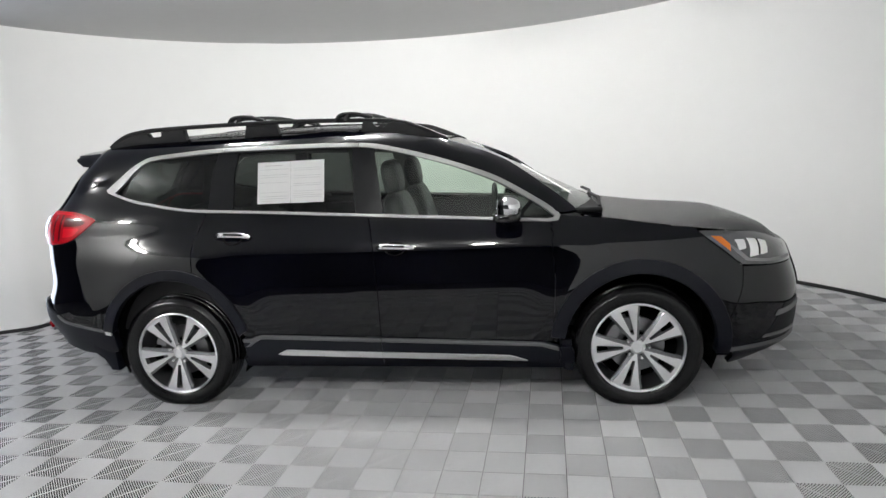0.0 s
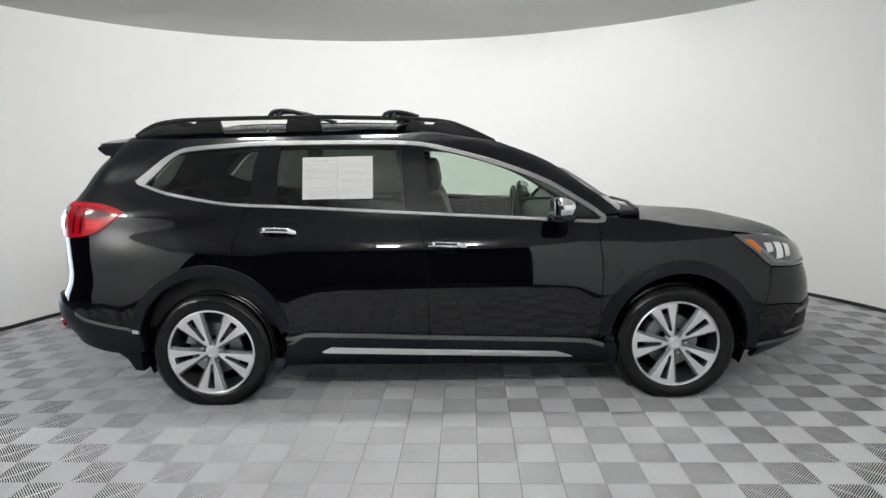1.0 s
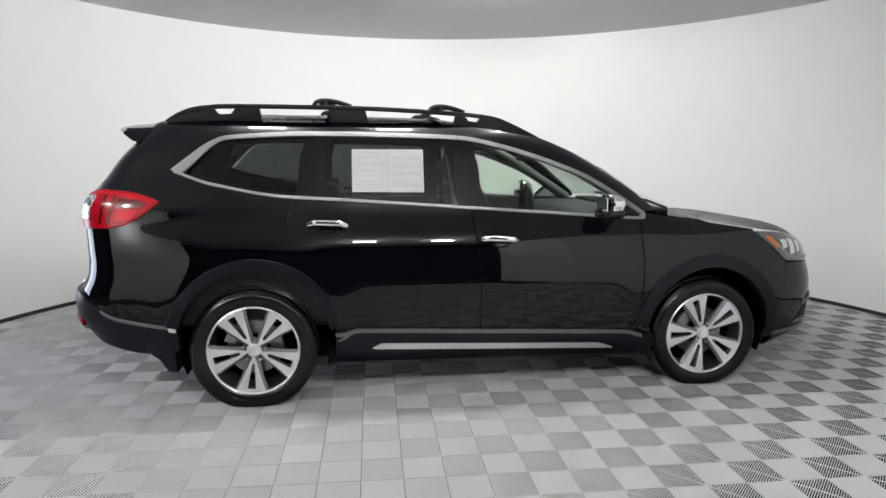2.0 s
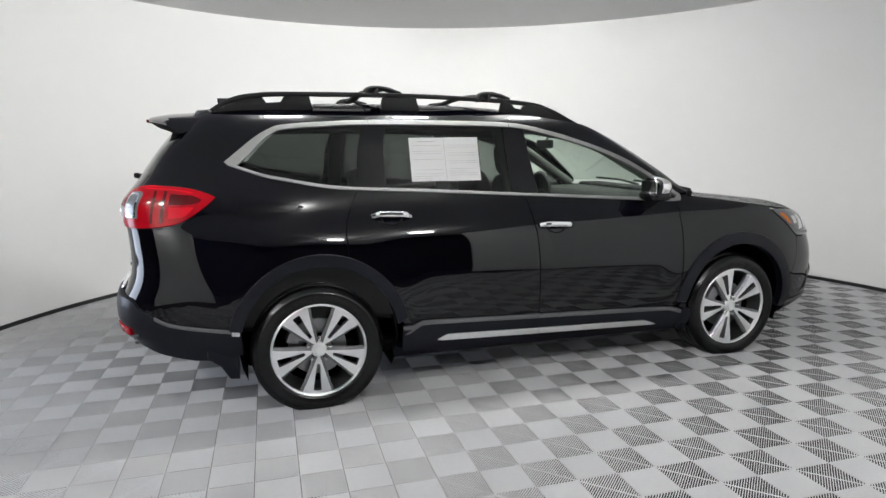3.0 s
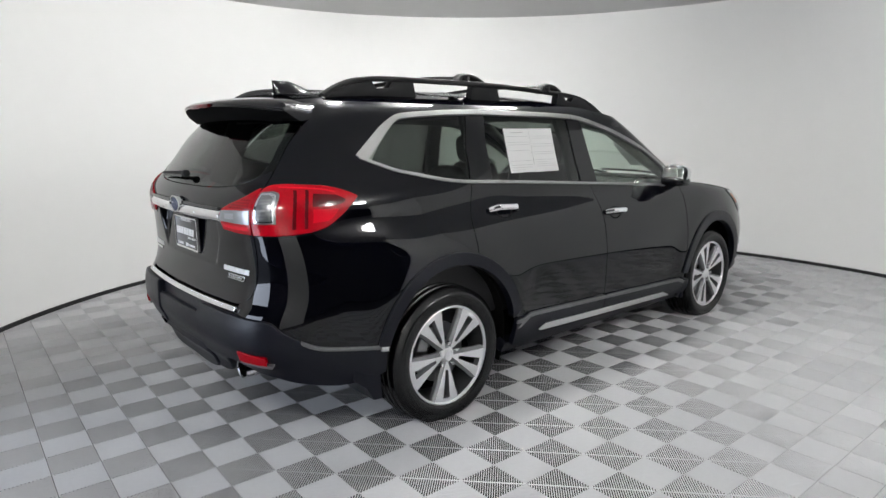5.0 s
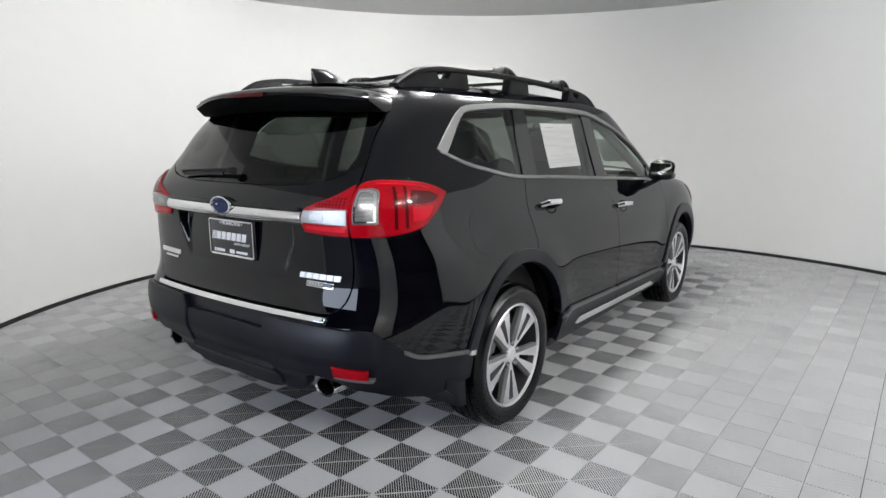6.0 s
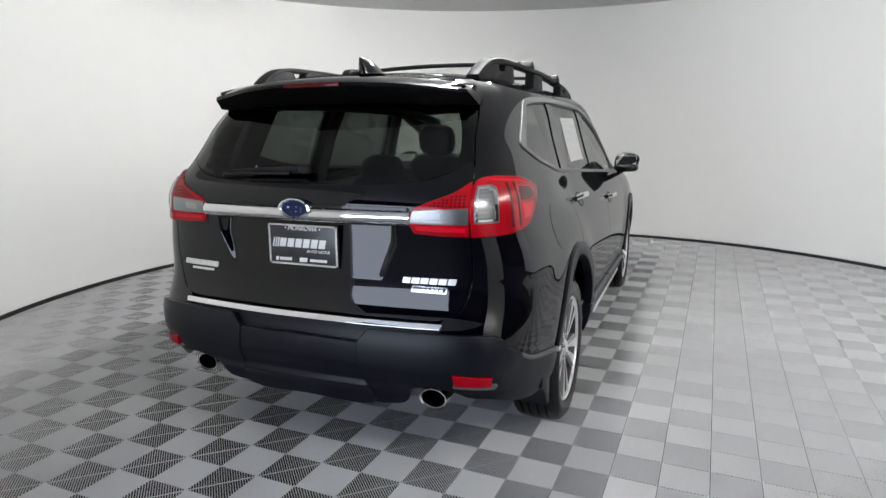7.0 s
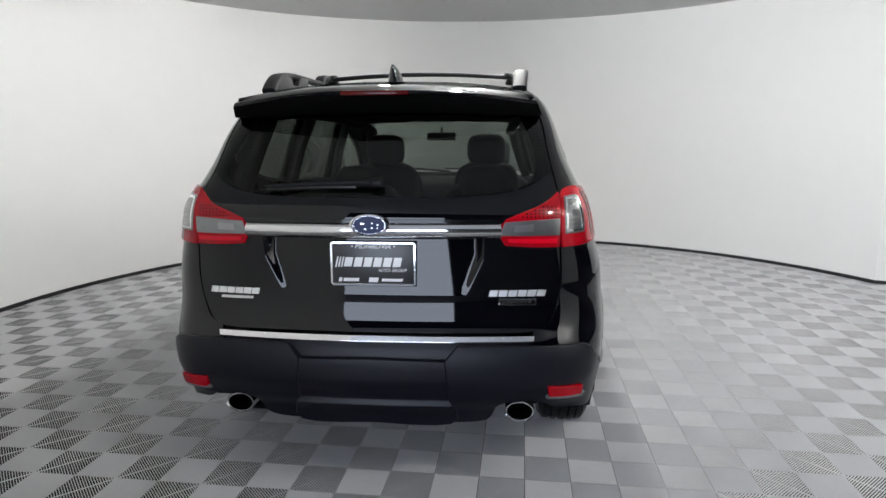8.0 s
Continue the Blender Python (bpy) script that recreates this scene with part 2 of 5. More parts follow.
# the unlit hall that the booth opens to, with a wide door to the daylight
DOOR = (-0.5, 4.2, 2.5)
HALL_X = -7.4
day = bpy.data.lights.new("daylight", "AREA")
day.shape, day.size, day.size_y = "RECTANGLE", DOOR[2], DOOR[1] - DOOR[0]
day.energy, day.color = DAYLIGHT, (0.74, 0.83, 1.0)
daylight = new("daylight", day)
daylight.matrix_world = Matrix.Translation((HALL_X - 0.05, (DOOR[0] + DOOR[1]) / 2, DOOR[2] / 2)) @ pose(0, 0, 0, 0, -90, 0)
for nm, c, s in (("wall_hall_north", (0, 9.1, 2.2), (18.4, 0.2, 4.4)), ("wall_hall_south", (0, -9.1, 2.2), (18.4, 0.2, 4.4)),
                 ("wall_hall_east", (9.1, 0, 2.2), (0.2, 18, 4.4)), ("wall_hall_west", (HALL_X, (DOOR[0] - 9) / 2, 2.2), (0.2, 9 + DOOR[0], 4.4)), ("wall_hall_west_end", (HALL_X, (DOOR[1] + 9) / 2, 2.2), (0.2, 9 - DOOR[1], 4.4)),
                 ("wall_hall_lintel", (HALL_X, (DOOR[0] + DOOR[1]) / 2, (DOOR[2] + 4.4) / 2), (0.2, DOOR[1] - DOOR[0], 4.4 - DOOR[2])),
                 ("ceiling_hall", (0, 0, 4.5), (18.4, 18.4, 0.2))):
    tagged(part(nm, rounded(*s, 0.02, 1, at=c), HALL, None, smooth=False), "plain dark grey wall of the unlit hall", "wall", kind="structure")
tagged(part("ground", rounded(18.4, 18.4, 0.2, 0.0, at=(0, 0, -0.128)), HALL, None, smooth=False), "dark concrete slab under the floor tiles", "ground", kind="structure")


def ceiling_lamp(x, y, turn, length=0.5):
    """A tube under the ceiling between two end caps."""
    e = thing("ceiling_lamp", "white tube lamp, lit, unseen, hung just under the ceiling", "ceiling lamp", (x, y, roof_z(x)), group="ceiling lamps")
    e.rotation_euler = (0, 0, radians(turn))
    part("housing", rounded(length + 0.08, 0.07, 0.05, 0.008, 1, at=(0, 0, -0.026)), LAMP_BODY, e, "white metal batten")
    for s in (1, -1):
        part("end_cap", rounded(0.03, 0.09, 0.13, 0.008, 1, at=(s * (length / 2 + 0.018), 0, -0.112)), LAMP_BODY, e, "white end cap")
    tube = revolve("diffuser", [(0.0, -length / 2), (0.045, -length / 2), (0.05, -length / 2 + 0.01), (0.05, length / 2 - 0.01), (0.045, length / 2), (0.0, length / 2)], LAMP, e, "glowing white tube", seg=24)
    tube.matrix_basis = Matrix.Translation((0, 0, -0.125)) @ pose(0, 0, 0, 0, 0, 90)
    return e


for deg, length, r in ((205, 0.26, 4.95), (218, 0.26, 4.95), (260, 0.26, 4.05), (274, 0.26, 4.05)):
    ceiling_lamp(*ring_point(deg, r, 0)[:2], deg + 90, length)
# fill lamps added out of view above the car to brighten floor and walls
for x, y in ((-1.5, -0.42), (-0.5, -0.45), (0.5, -0.45), (0.6, 0.55)):
    ceiling_lamp(x, y, 0, 0.28)


# ---- the car's outer skin as one surface: u runs from the tail's middle (0) along the right side to the nose (4) ----
HALF = [(.20, .86), (.32, .920), (.5, .948), (.6, .955), (.7, .955), (.78, .951), (.85, .943), (.95, .929), (1.03, .903), (1.13, .85), (1.28, .80), (1.42, .758), (1.54, .725), (1.60, .700), (1.66, .658), (1.75, .50)]
HAUNCH = [(.20, .0), (.7, .0), (.9, .0), (1.03, .005), (1.10, .018), (1.17, .029), (1.22, .030), (1.28, .022), (1.34, .011), (1.42, .0), (1.75, .0)]
REAR = [(.25, 2.42), (.40, 2.47), (.52, 2.51), (.64, 2.52), (.71, 2.505), (.77, 2.47), (.85, 2.452), (1.0, 2.458), (1.17, 2.475), (1.24, 2.455), (1.30, 2.41), (1.34, 2.385), (1.48, 2.285), (1.57, 2.212), (1.7, 2.10)]
BOW = [(.3, .08), (.65, .08), (.85, .08), (1.0, .085), (1.2, .09), (1.34, .11), (1.48, .10), (1.57, .12), (1.7, .12)]
N_REAR = [(.3, 8), (.6, 9), (.8, 10), (1.1, 12), (1.3, 14), (1.7, 15)]
FRONT = [(.2, 2.30), (.3, 2.49), (.37, 2.53), (.6, 2.54), (.7, 2.525), (.8, 2.49), (.9, 2.45), (.97, 2.38), (1.02, 2.28), (1.06, 2.15), (1.11, 1.75), (1.14, 1.42), (1.3, 1.12), (1.45, .86), (1.6, .58), (1.7, .38)]
N_FRONT = [(.2, 7), (.9, 7), (1.1, 7), (1.7, 6)]


def soften(tab, sigma=0.022):
    """The table resampled every centimetre with its kinks rounded off."""
    zs = np.arange(tab[0][0] - 0.1, tab[-1][0] + 0.1, 0.01)
    raw = np.array([table(float(z), tab) for z in zs])
    k = np.exp(-0.5 * (np.arange(-8, 9) * 0.01 / sigma) ** 2)
    padded = np.pad(raw, 8, mode="edge")
    return Even(float(zs[8]), np.convolve(padded, k / k.sum(), mode="valid")[8:-8].tolist())


class Even:
    """Values at even steps of a centimetre."""

    def __init__(self, start, values):
        self.start, self.values = start, values

    def at(self, z):
        f = min(max((z - self.start) * 100, 1.0), len(self.values) - 2.001)
        i = int(f)
        t = f - i
        a, b, c, d = self.values[i - 1:i + 3] if i + 3 <= len(self.values) else (self.values[-3], self.values[-3], self.values[-2], self.values[-1])
        return 0.5 * (2 * b + (c - a) * t + (2 * a - 5 * b + 4 * c - d) * t * t + (3 * b - a - 3 * c + d) * t ** 3)


def table(z, tab):
    """Smooth interpolation in a table of (z, value)."""
    if isinstance(tab, Even):
        return tab.at(z)
    if z <= tab[0][0]:
        return tab[0][1]
    if z >= tab[-1][0]:
        (z0, v0), (z1, v1) = tab[-2:]
        return v1 + (v1 - v0) / (z1 - z0) * (z - z1)
    i = 0
    while tab[i + 1][0] < z:
        i += 1

    def slope(k):
        a, b = max(k - 1, 0), min(k + 1, len(tab) - 1)
        return (tab[b][1] - tab[a][1]) / (tab[b][0] - tab[a][0])

    h = tab[i + 1][0] - tab[i][0]
    t = (z - tab[i][0]) / h
    return ((2 * t ** 3 - 3 * t * t + 1) * tab[i][1] + (t ** 3 - 2 * t * t + t) * slope(i) * h
            + (3 * t * t - 2 * t ** 3) * tab[i + 1][1] + (t ** 3 - t * t) * slope(i + 1) * h)


HALF, HAUNCH, REAR, BOW, N_REAR, FRONT, N_FRONT = [soften(t) for t in (HALF, HAUNCH, REAR, BOW, N_REAR, FRONT, N_FRONT)]


def smooth(a, b, x):
    t = min(1.0, max(0.0, (x - a) / (b - a)))
    return t * t * (3 - 2 * t)


def skin_xy(u, z):
    """x and half width of the skin at u and height z."""
    u = abs(u)
    v = u if u <= 2 else abs(4 - u)
    tab, n = (REAR, table(z, N_REAR)) if u <= 2 else (FRONT, table(z, N_FRONT))
    r = v if v <= 1 else 1 / max(2 - v, 1e-5)
    X = (1 + r ** n) ** (-1 / n)
    Y = r * X
    a = table(z, tab)
    if u <= 2:
        x = -a * X + table(z, BOW) * Y * Y * X
        b = table(z, HALF) + table(z, HAUNCH) * smooth(-1.0, -1.75, x)
    else:
        x = a * X - (0.26 - 0.14 * smooth(0.95, 1.15, z)) * Y * Y * X
        b = table(z, HALF)
    y = b * Y
    # flared haunches over the wheels and the hollow low in the doors
    for hx, hz in ((-1.44, 0.42), (1.455, 0.40)):
        d = math.hypot((x - hx), (z - hz)) - 0.50
        y += 0.011 * math.exp(-(d / 0.13) ** 2) * smooth(0.3, 0.5, z)
    y -= 0.005 * math.exp(-((z - 0.60) / 0.12) ** 2) * smooth(-1.05, -0.75, x) * smooth(1.05, 0.75, x)
    return x, y


def skin(u, z, out=0.0, dent=None):
    x, y = skin_xy(u, z)
    p = Vector((x, -y if 0 <= u <= 4 else y, z))
    if out or dent:
        n = skin_normal(u, z)
        p += n * (out + (dent(p) if dent else 0.0))
    return p


def skin_normal(u, z):
    e = 0.004
    du = skin(u + e, z) - skin(u - e, z)
    dz = skin(u, z + e) - skin(u, z - e)
    return du.cross(dz).normalized()


def solve(fn, target, lo, hi):
    for _ in range(44):
        mid = (lo + hi) / 2
        if fn(mid) < target:
            lo = mid
        else:
            hi = mid
    return (lo + hi) / 2


def S(x, z):
    """u, z of the point of the right side at x."""
    return solve(lambda u: skin_xy(u, z)[0], x, 0.0, 4.0), z


def T(y, z):
    """u, z of the point of the tail that lies y to the right of the middle."""
    return math.copysign(solve(lambda u: skin_xy(u, z)[1], abs(y), 0.0, 1.25), y), z


def SS(points, n=5):
    return [S(x, z) for x, z in catmull(points, n)]


def TT(points, n=5):
    return [T(y, z) for y, z in catmull(points, n)]


def mirrored(outline):
    """A half outline from the middle of the tail out to the right, closed with its mirror image."""
    return outline + [(-u, z) for u, z in reversed(outline) if abs(u) > 1e-4]


UNIT = 2.4


def panel(name, outline, mat, parent, label="", out=0.0, thick=0.02, step=0.035, left=False, dent=None, lip=0.0025):
    """A sheet part cut from the skin along an outline of (u, z), with a rounded lip and turned-in edges."""
    pts = []
    for (u0, z0), (u1, z1) in zip(outline, outline[1:] + outline[:1]):
        k = max(1, int(math.hypot((u1 - u0) * UNIT, z1 - z0) / step))
        pts += [((u0 + (u1 - u0) * i / k), z0 + (z1 - z0) * i / k) for i in range(k)]
    area = sum(a[0] * b[1] - b[0] * a[1] for a, b in zip(pts, pts[1:] + pts[:1]))
    if area < 0:
        pts.reverse()
    bm = bmesh.new()
    bm.faces.new([bm.verts.new((u * UNIT, z, 0)) for u, z in pts])
    bm.normal_update()
    bmesh.ops.triangulate(bm, faces=bm.faces[:])
    for axis in (0, 1):
        lo = min(v.co[axis] for v in bm.verts)
        hi = max(v.co[axis] for v in bm.verts)
        for k in range(1, int((hi - lo) / step) + 1):
            co, no = Vector((0, 0, 0)), Vector((0, 0, 0))
            co[axis], no[axis] = lo + k * step, 1
            bmesh.ops.bisect_plane(bm, geom=bm.verts[:] + bm.edges[:] + bm.faces[:], plane_co=co, plane_no=no, dist=1e-5)
    bm.verts.index_update()
    flat = [(v.co.x / UNIT, v.co.y) for v in bm.verts]
    verts = [skin(u, z, out, dent) for u, z in flat]
    if dent:
        normals = []
        for u, z in flat:
            e = 0.004
            normals.append((skin(u + e, z, out, dent) - skin(u - e, z, out, dent)).cross(skin(u, z + e, out, dent) - skin(u, z - e, out, dent)).normalized())
    else:
        normals = [skin_normal(u, z) for u, z in flat]
    faces = [tuple(l.vert.index for l in f.loops) for f in bm.faces]
    # edges: outward direction along the skin for every border vertex
    away, border = {}, []
    for e in bm.edges:
        if len(e.link_faces) == 1:
            l = e.link_loops[0]
            a, b = l.vert.index, l.link_loop_next.vert.index
            border.append((a, b))
            t = verts[b] - verts[a]
            for i in (a, b):
                away[i] = away.get(i, Vector()) + t.normalized().cross(normals[i])
    bm.free()
    ring = {}
    for i, d in away.items():
        d = d.normalized() if d.length > 1e-6 else Vector((0, 0, 0))
        n = normals[i]
        first = len(verts)
        verts += [verts[i] + d * lip * 0.7 - n * lip, verts[i] + d * lip * 0.7 - n * max(thick, lip * 1.2)]
        normals += [d, d]
        ring[i] = first
    for a, b in border:
        faces.append((b, a, ring[a], ring[b]))
        faces.append((ring[b], ring[a], ring[a] + 1, ring[b] + 1))
    if left:
        verts = [Vector((v.x, -v.y, v.z)) for v in verts]
        normals = [Vector((n.x, -n.y, n.z)) for n in normals]
        faces = [tuple(reversed(f)) for f in faces]
    return mesh_object(name, verts, faces, mat, parent, label, smooth=True, normals=normals)


car = thing("car", "glossy black mid-size suv with chrome window trim, parked on ribbed tiles", "car")

# ---- outlines on the side ----
TRIM_TOP = [(-1.893, 1.409), (-1.81, 1.476), (-1.727, 1.541), (-1.65, 1.586), (-1.57, 1.610), (-1.337, 1.627), (-1.092, 1.636), (-0.65, 1.634), (-0.195, 1.622), (0.01, 1.588), (0.221, 1.534), (0.444, 1.462), (0.667, 1.371), (0.89, 1.238), (0.975, 1.180)]
TRIM_LOW = [(-1.880, 1.394), (-1.79, 1.360), (-1.69, 1.326), (-1.56, 1.298), (-1.436, 1.273), (-1.32, 1.255), (-1.187, 1.243), (-0.833, 1.223), (-0.132, 1.177), (0.40, 1.143), (0.815, 1.116), (0.957, 1.107)]
TIP = (1.018, 1.136)
ROOF_EDGE = [(-2.06, 1.672), (-1.75, 1.695), (-1.38, 1.708), (-0.79, 1.708), (-0.2, 1.690), (0.346, 1.616)]
PILLAR = [(0.346, 1.616), (0.45, 1.580), (0.70, 1.477), (0.934, 1.312), (1.075, 1.205), (1.12, 1.160)]
SHUT_C = [(-1.187, 1.240), (-1.225, 1.15), (-1.258, 1.07), (-1.268, 1.00), (-1.262, 0.90), (-1.255, 0.82)]
SHUT_B = [(-0.132, 1.174), (-0.109, 1.045), (-0.090, 0.90), (-0.080, 0.70), (-0.080, 0.455)]
SHUT_A = [(0.957, 1.103), (0.969, 0.96), (0.977, 0.80), (0.966, 0.56), (0.956, 0.41)]
ARCH_R, ARCH_F = (-1.428, 0.395), (1.455, 0.365)
G = 0.0035                                   # half of a panel gap


def shifted(points, dx):
    return [(x + dx, z) for x, z in points]


def above(points, dz):
    return [(x, z + dz) for x, z in points]


def cut(points, a, b):
    return [p for p in points if a <= p[0] <= b]


for left in (False, True):
    # rear quarter with the roof pillar, to the tailgate gap
    arch = [S(x, z) for x, z in arc(*ARCH_R, 0.47, 62, 160, 16)]
    quarter = ([S(x, z) for x, z in catmull(shifted(SHUT_C, -G), 3)] + arch
               + [S(-1.87, 0.503), S(-1.93, 0.520), S(-2.10, 0.546), S(-2.218, 0.571), S(-2.29, 0.607)] + [T(0.844, 0.657), T(0.811, 0.700), T(0.70, 0.706), T(0.60, 0.712)]
               + TT([(0.612, 0.755), (0.672, 0.785), (0.706, 0.86), (0.718, 0.95), (0.712, 1.06), (0.705, 1.235), (0.703, 1.27), (0.690, 1.33), (0.676, 1.39), (0.664, 1.45), (0.645, 1.555), (0.59, 1.645)], 3)
               + SS(ROOF_EDGE[:3] + [(-1.09, 1.709)], 4)
               + SS(list(reversed(cut(TRIM_TOP, -2, -1.09))), 2) + SS(cut(TRIM_LOW, -2, -1.18), 2))
    quarter_ob = panel("quarter_panel", quarter, PAINT, car, "gloss black rear quarter panel", left=left, step=0.022)
    # fuel door on the right side only
    if not left:
        ring = [S(-1.728 + 0.112 * math.cos(a), 1.030 + 0.106 * math.sin(a)) for a in [2 * math.pi * k / 40 for k in range(40)]]
        panel("fuel_door", ring, PAINT, quarter_ob, "round black fuel filler flap", out=0.002, thick=0.006, lip=0.0035)
    pillar = (SS(cut(TRIM_TOP, -1.1, 2), 2) + [S(1.012, 1.155), S(1.05, 1.155)] + SS(list(reversed(PILLAR)), 3)
              + SS(list(reversed(ROOF_EDGE[2:])), 4)[1:-1] + [S(-1.08, 1.709)])
    panel("roof_pillar", pillar, PAINT, car, "gloss black roof side and windscreen pillar", left=left)
    # doors
    rear_door = panel("rear_door", SS(above(cut(TRIM_LOW, -1.19, -0.1), -0.004), 2) + SS(shifted(SHUT_B, -G), 3)
                      + [S(-0.30, 0.444), S(-0.845, 0.468), S(-0.95, 0.462)]
                      + [S(x, z) for x, z in arc(*ARCH_R, 0.475, 10, 62, 10)] + SS(list(reversed(shifted(SHUT_C, G))), 3)[1:], PAINT, car, "gloss black rear door", left=left)
    front_door = panel("front_door", SS(above(cut(TRIM_LOW, -0.14, 0.96), -0.004), 2) + SS(shifted(SHUT_A, -G), 3)
                       + [S(0.90, 0.402), S(0.40, 0.418), S(-0.08 + G, 0.438)] + SS(list(reversed(shifted(SHUT_B, G))), 3)[1:], PAINT, car, "gloss black front door", left=left)
    fender = (SS(shifted(SHUT_A, G), 3) + [S(x, z) for x, z in arc(*ARCH_F, 0.475, 176, 8, 20)]
              + [S(1.95, 0.52), S(2.02, 0.70), S(2.025, 0.815), S(1.985, 0.842), S(1.91, 0.906), S(1.85, 0.955), S(1.785, 1.010)]
              + SS([(1.775, 1.034), (1.6, 1.060), (1.466, 1.080), (1.34, 1.102), (1.2, 1.118), (1.06, 1.135), (1.03, 1.14)], 3))
    panel("front_fender", fender, PAINT, car, "gloss black front fender", left=left)
    # black pillars behind the side glass
    lowz = lambda x: table(x, TRIM_LOW)
    topz = lambda x: table(x, TRIM_TOP)
    for nm, xs, own in (("pillar_cover", (-1.118, -0.985, -1.019, -1.187), quarter_ob), ("pillar_cover", (-0.235, -0.100, -0.040, -0.212), front_door)):
        a, b, c, d = xs
        panel(nm, [S(a, topz(a) - 0.018), S(b, topz(b) - 0.018), S(c, lowz(c) + 0.010), S(d, lowz(d) + 0.010)], GLOSS_BLACK, own, "gloss black window pillar cover", out=-0.004, left=left)
    # side glass
    q = [(-1.800, 1.386), (-1.72, 1.474), (-1.637, 1.553), (-1.585, 1.580), (-1.50, 1.594), (-1.334, 1.605), (-1.122, 1.611)]
    qlow = [(-1.190, 1.255), (-1.32, 1.268), (-1.436, 1.287), (-1.56, 1.312), (-1.69, 1.342), (-1.790, 1.372)]
    panel("quarter_window", SS(q, 3) + SS(qlow, 3), GLASS_DARK, quarter_ob, "dark tinted rear side glass", out=-0.010, thick=0.004, left=left)
    rd = [(-0.99, 1.612), (-0.65, 1.612), (-0.24, 1.604), (-0.214, 1.192), (-0.60, 1.216), (-1.02, 1.242)]
    panel("window", [S(*p) for p in rd], GLASS_DARK, rear_door, "dark tinted rear door glass", out=-0.010, thick=0.004, left=left)
    fd = [(-0.106, 1.597), (0.01, 1.568), (0.221, 1.512), (0.444, 1.440), (0.667, 1.350), (0.80, 1.272), (0.86, 1.235), (0.82, 1.122), (0.40, 1.153), (-0.042, 1.180)]
    panel("window", SS(fd[:7], 3) + [S(*p) for p in fd[7:]], GLASS_CLEAR, front_door, "green tinted front door glass", out=-0.010, thick=0.004, left=left)
    panel("corner_window", [S(0.868, 1.228), S(0.955, 1.172), S(0.985, 1.140), S(0.955, 1.120), S(0.828, 1.122)], GLASS_DARK, front_door, "small dark corner glass", out=-0.008, thick=0.004, left=left)
    panel("window_post", [S(0.855, 1.240), S(0.872, 1.228), S(0.834, 1.118), S(0.812, 1.120)], GLOSS_BLACK, front_door, "black upright window post", out=-0.004, left=left)
    # bright trim round the glass, in lengths as on the doors
    lengths = [("window_trim", (-2.0, -1.09), quarter_ob), ("window_trim", (-1.085, -0.198), rear_door), ("window_trim", (-0.190, 0.98), front_door)]
    for nm, (a, b), own in lengths:
        pts = catmull(TRIM_TOP, 4)
        pts = [p for p in pts if a + 0.004 <= p[0] <= b - 0.004]
        if a > -1.9:
            pts = [(a, table(a, TRIM_TOP))] + pts
        if b < 0.9:
            pts = pts + [(b, table(b, TRIM_TOP))]
        wide = lambda x: 0.024 + 0.030 * smooth(-1.60, -1.86, x) + 0.002 * smooth(0.2, 0.8, x)
        inner = []
        for i, (x, z) in enumerate(pts):
            p0, p1 = pts[max(i - 1, 0)], pts[min(i + 1, len(pts) - 1)]
            l = math.hypot(p1[0] - p0[0], p1[1] - p0[1])
            w = wide(x)
            inner.append((x + (p1[1] - p0[1]) / l * w, z - (p1[0] - p0[0]) / l * w))
        if a < -1.9:
            inner = [(x, max(z, table(x, TRIM_LOW) + 0.004)) for x, z in inner]
            inner[0] = (-1.853, 1.384)
        panel(nm, [S(*p) for p in pts] + [S(*p) for p in reversed(inner)], SATIN, own, "satin chrome upper window trim", out=0.006, thick=0.02, left=left, step=0.03)
    lows = [("belt_trim", (-2.0, -1.18), quarter_ob), ("belt_trim", (-1.19, -0.1), rear_door), ("belt_trim", (-0.14, 1.0), front_door)]
    for nm, (a, b), own in lows:
        pts = [p for p in catmull(TRIM_LOW, 4) if a <= p[0] <= b]
        panel(nm, [S(x, z - 0.001) for x, z in pts] + [S(x, z + 0.013 + 0.004 * smooth(-1.8, -1.9, x)) for x, z in reversed(pts)], SATIN, own, "satin chrome belt trim", out=0.007, thick=0.02, left=left, step=0.03)
    panel("trim_corner", [S(0.957, 1.107), S(1.0, 1.108), S(*TIP), S(1.012, 1.150), S(0.975, 1.182), S(0.958, 1.165), S(0.990, 1.138), S(0.978, 1.124), S(0.957, 1.121)], SATIN, front_door, "satin chrome trim tip", out=0.007, left=left, step=0.02)
    # wheel arch cladding
    rear_clad = arc(*ARCH_R, 0.505, 13, 166, 30)
    rear_in = arc(*ARCH_R, 0.445, 166, 10, 30)
    panel("arch_cladding", [S(*p) for p in rear_clad] + [S(*p) for p in rear_in], CLAD, car, "matt black rear wheel arch cladding", out=0.012, thick=0.05, left=left, lip=0.006)
    front_clad = arc(*ARCH_F, 0.512, -8, 172, 30)
    front_in = arc(*ARCH_F, 0.437, 172, -8, 30)
    panel("arch_cladding", [S(*p) for p in front_clad] + [S(*p) for p in front_in], CLAD, car, "matt black front wheel arch cladding", out=0.012, thick=0.05, left=left, lip=0.006)
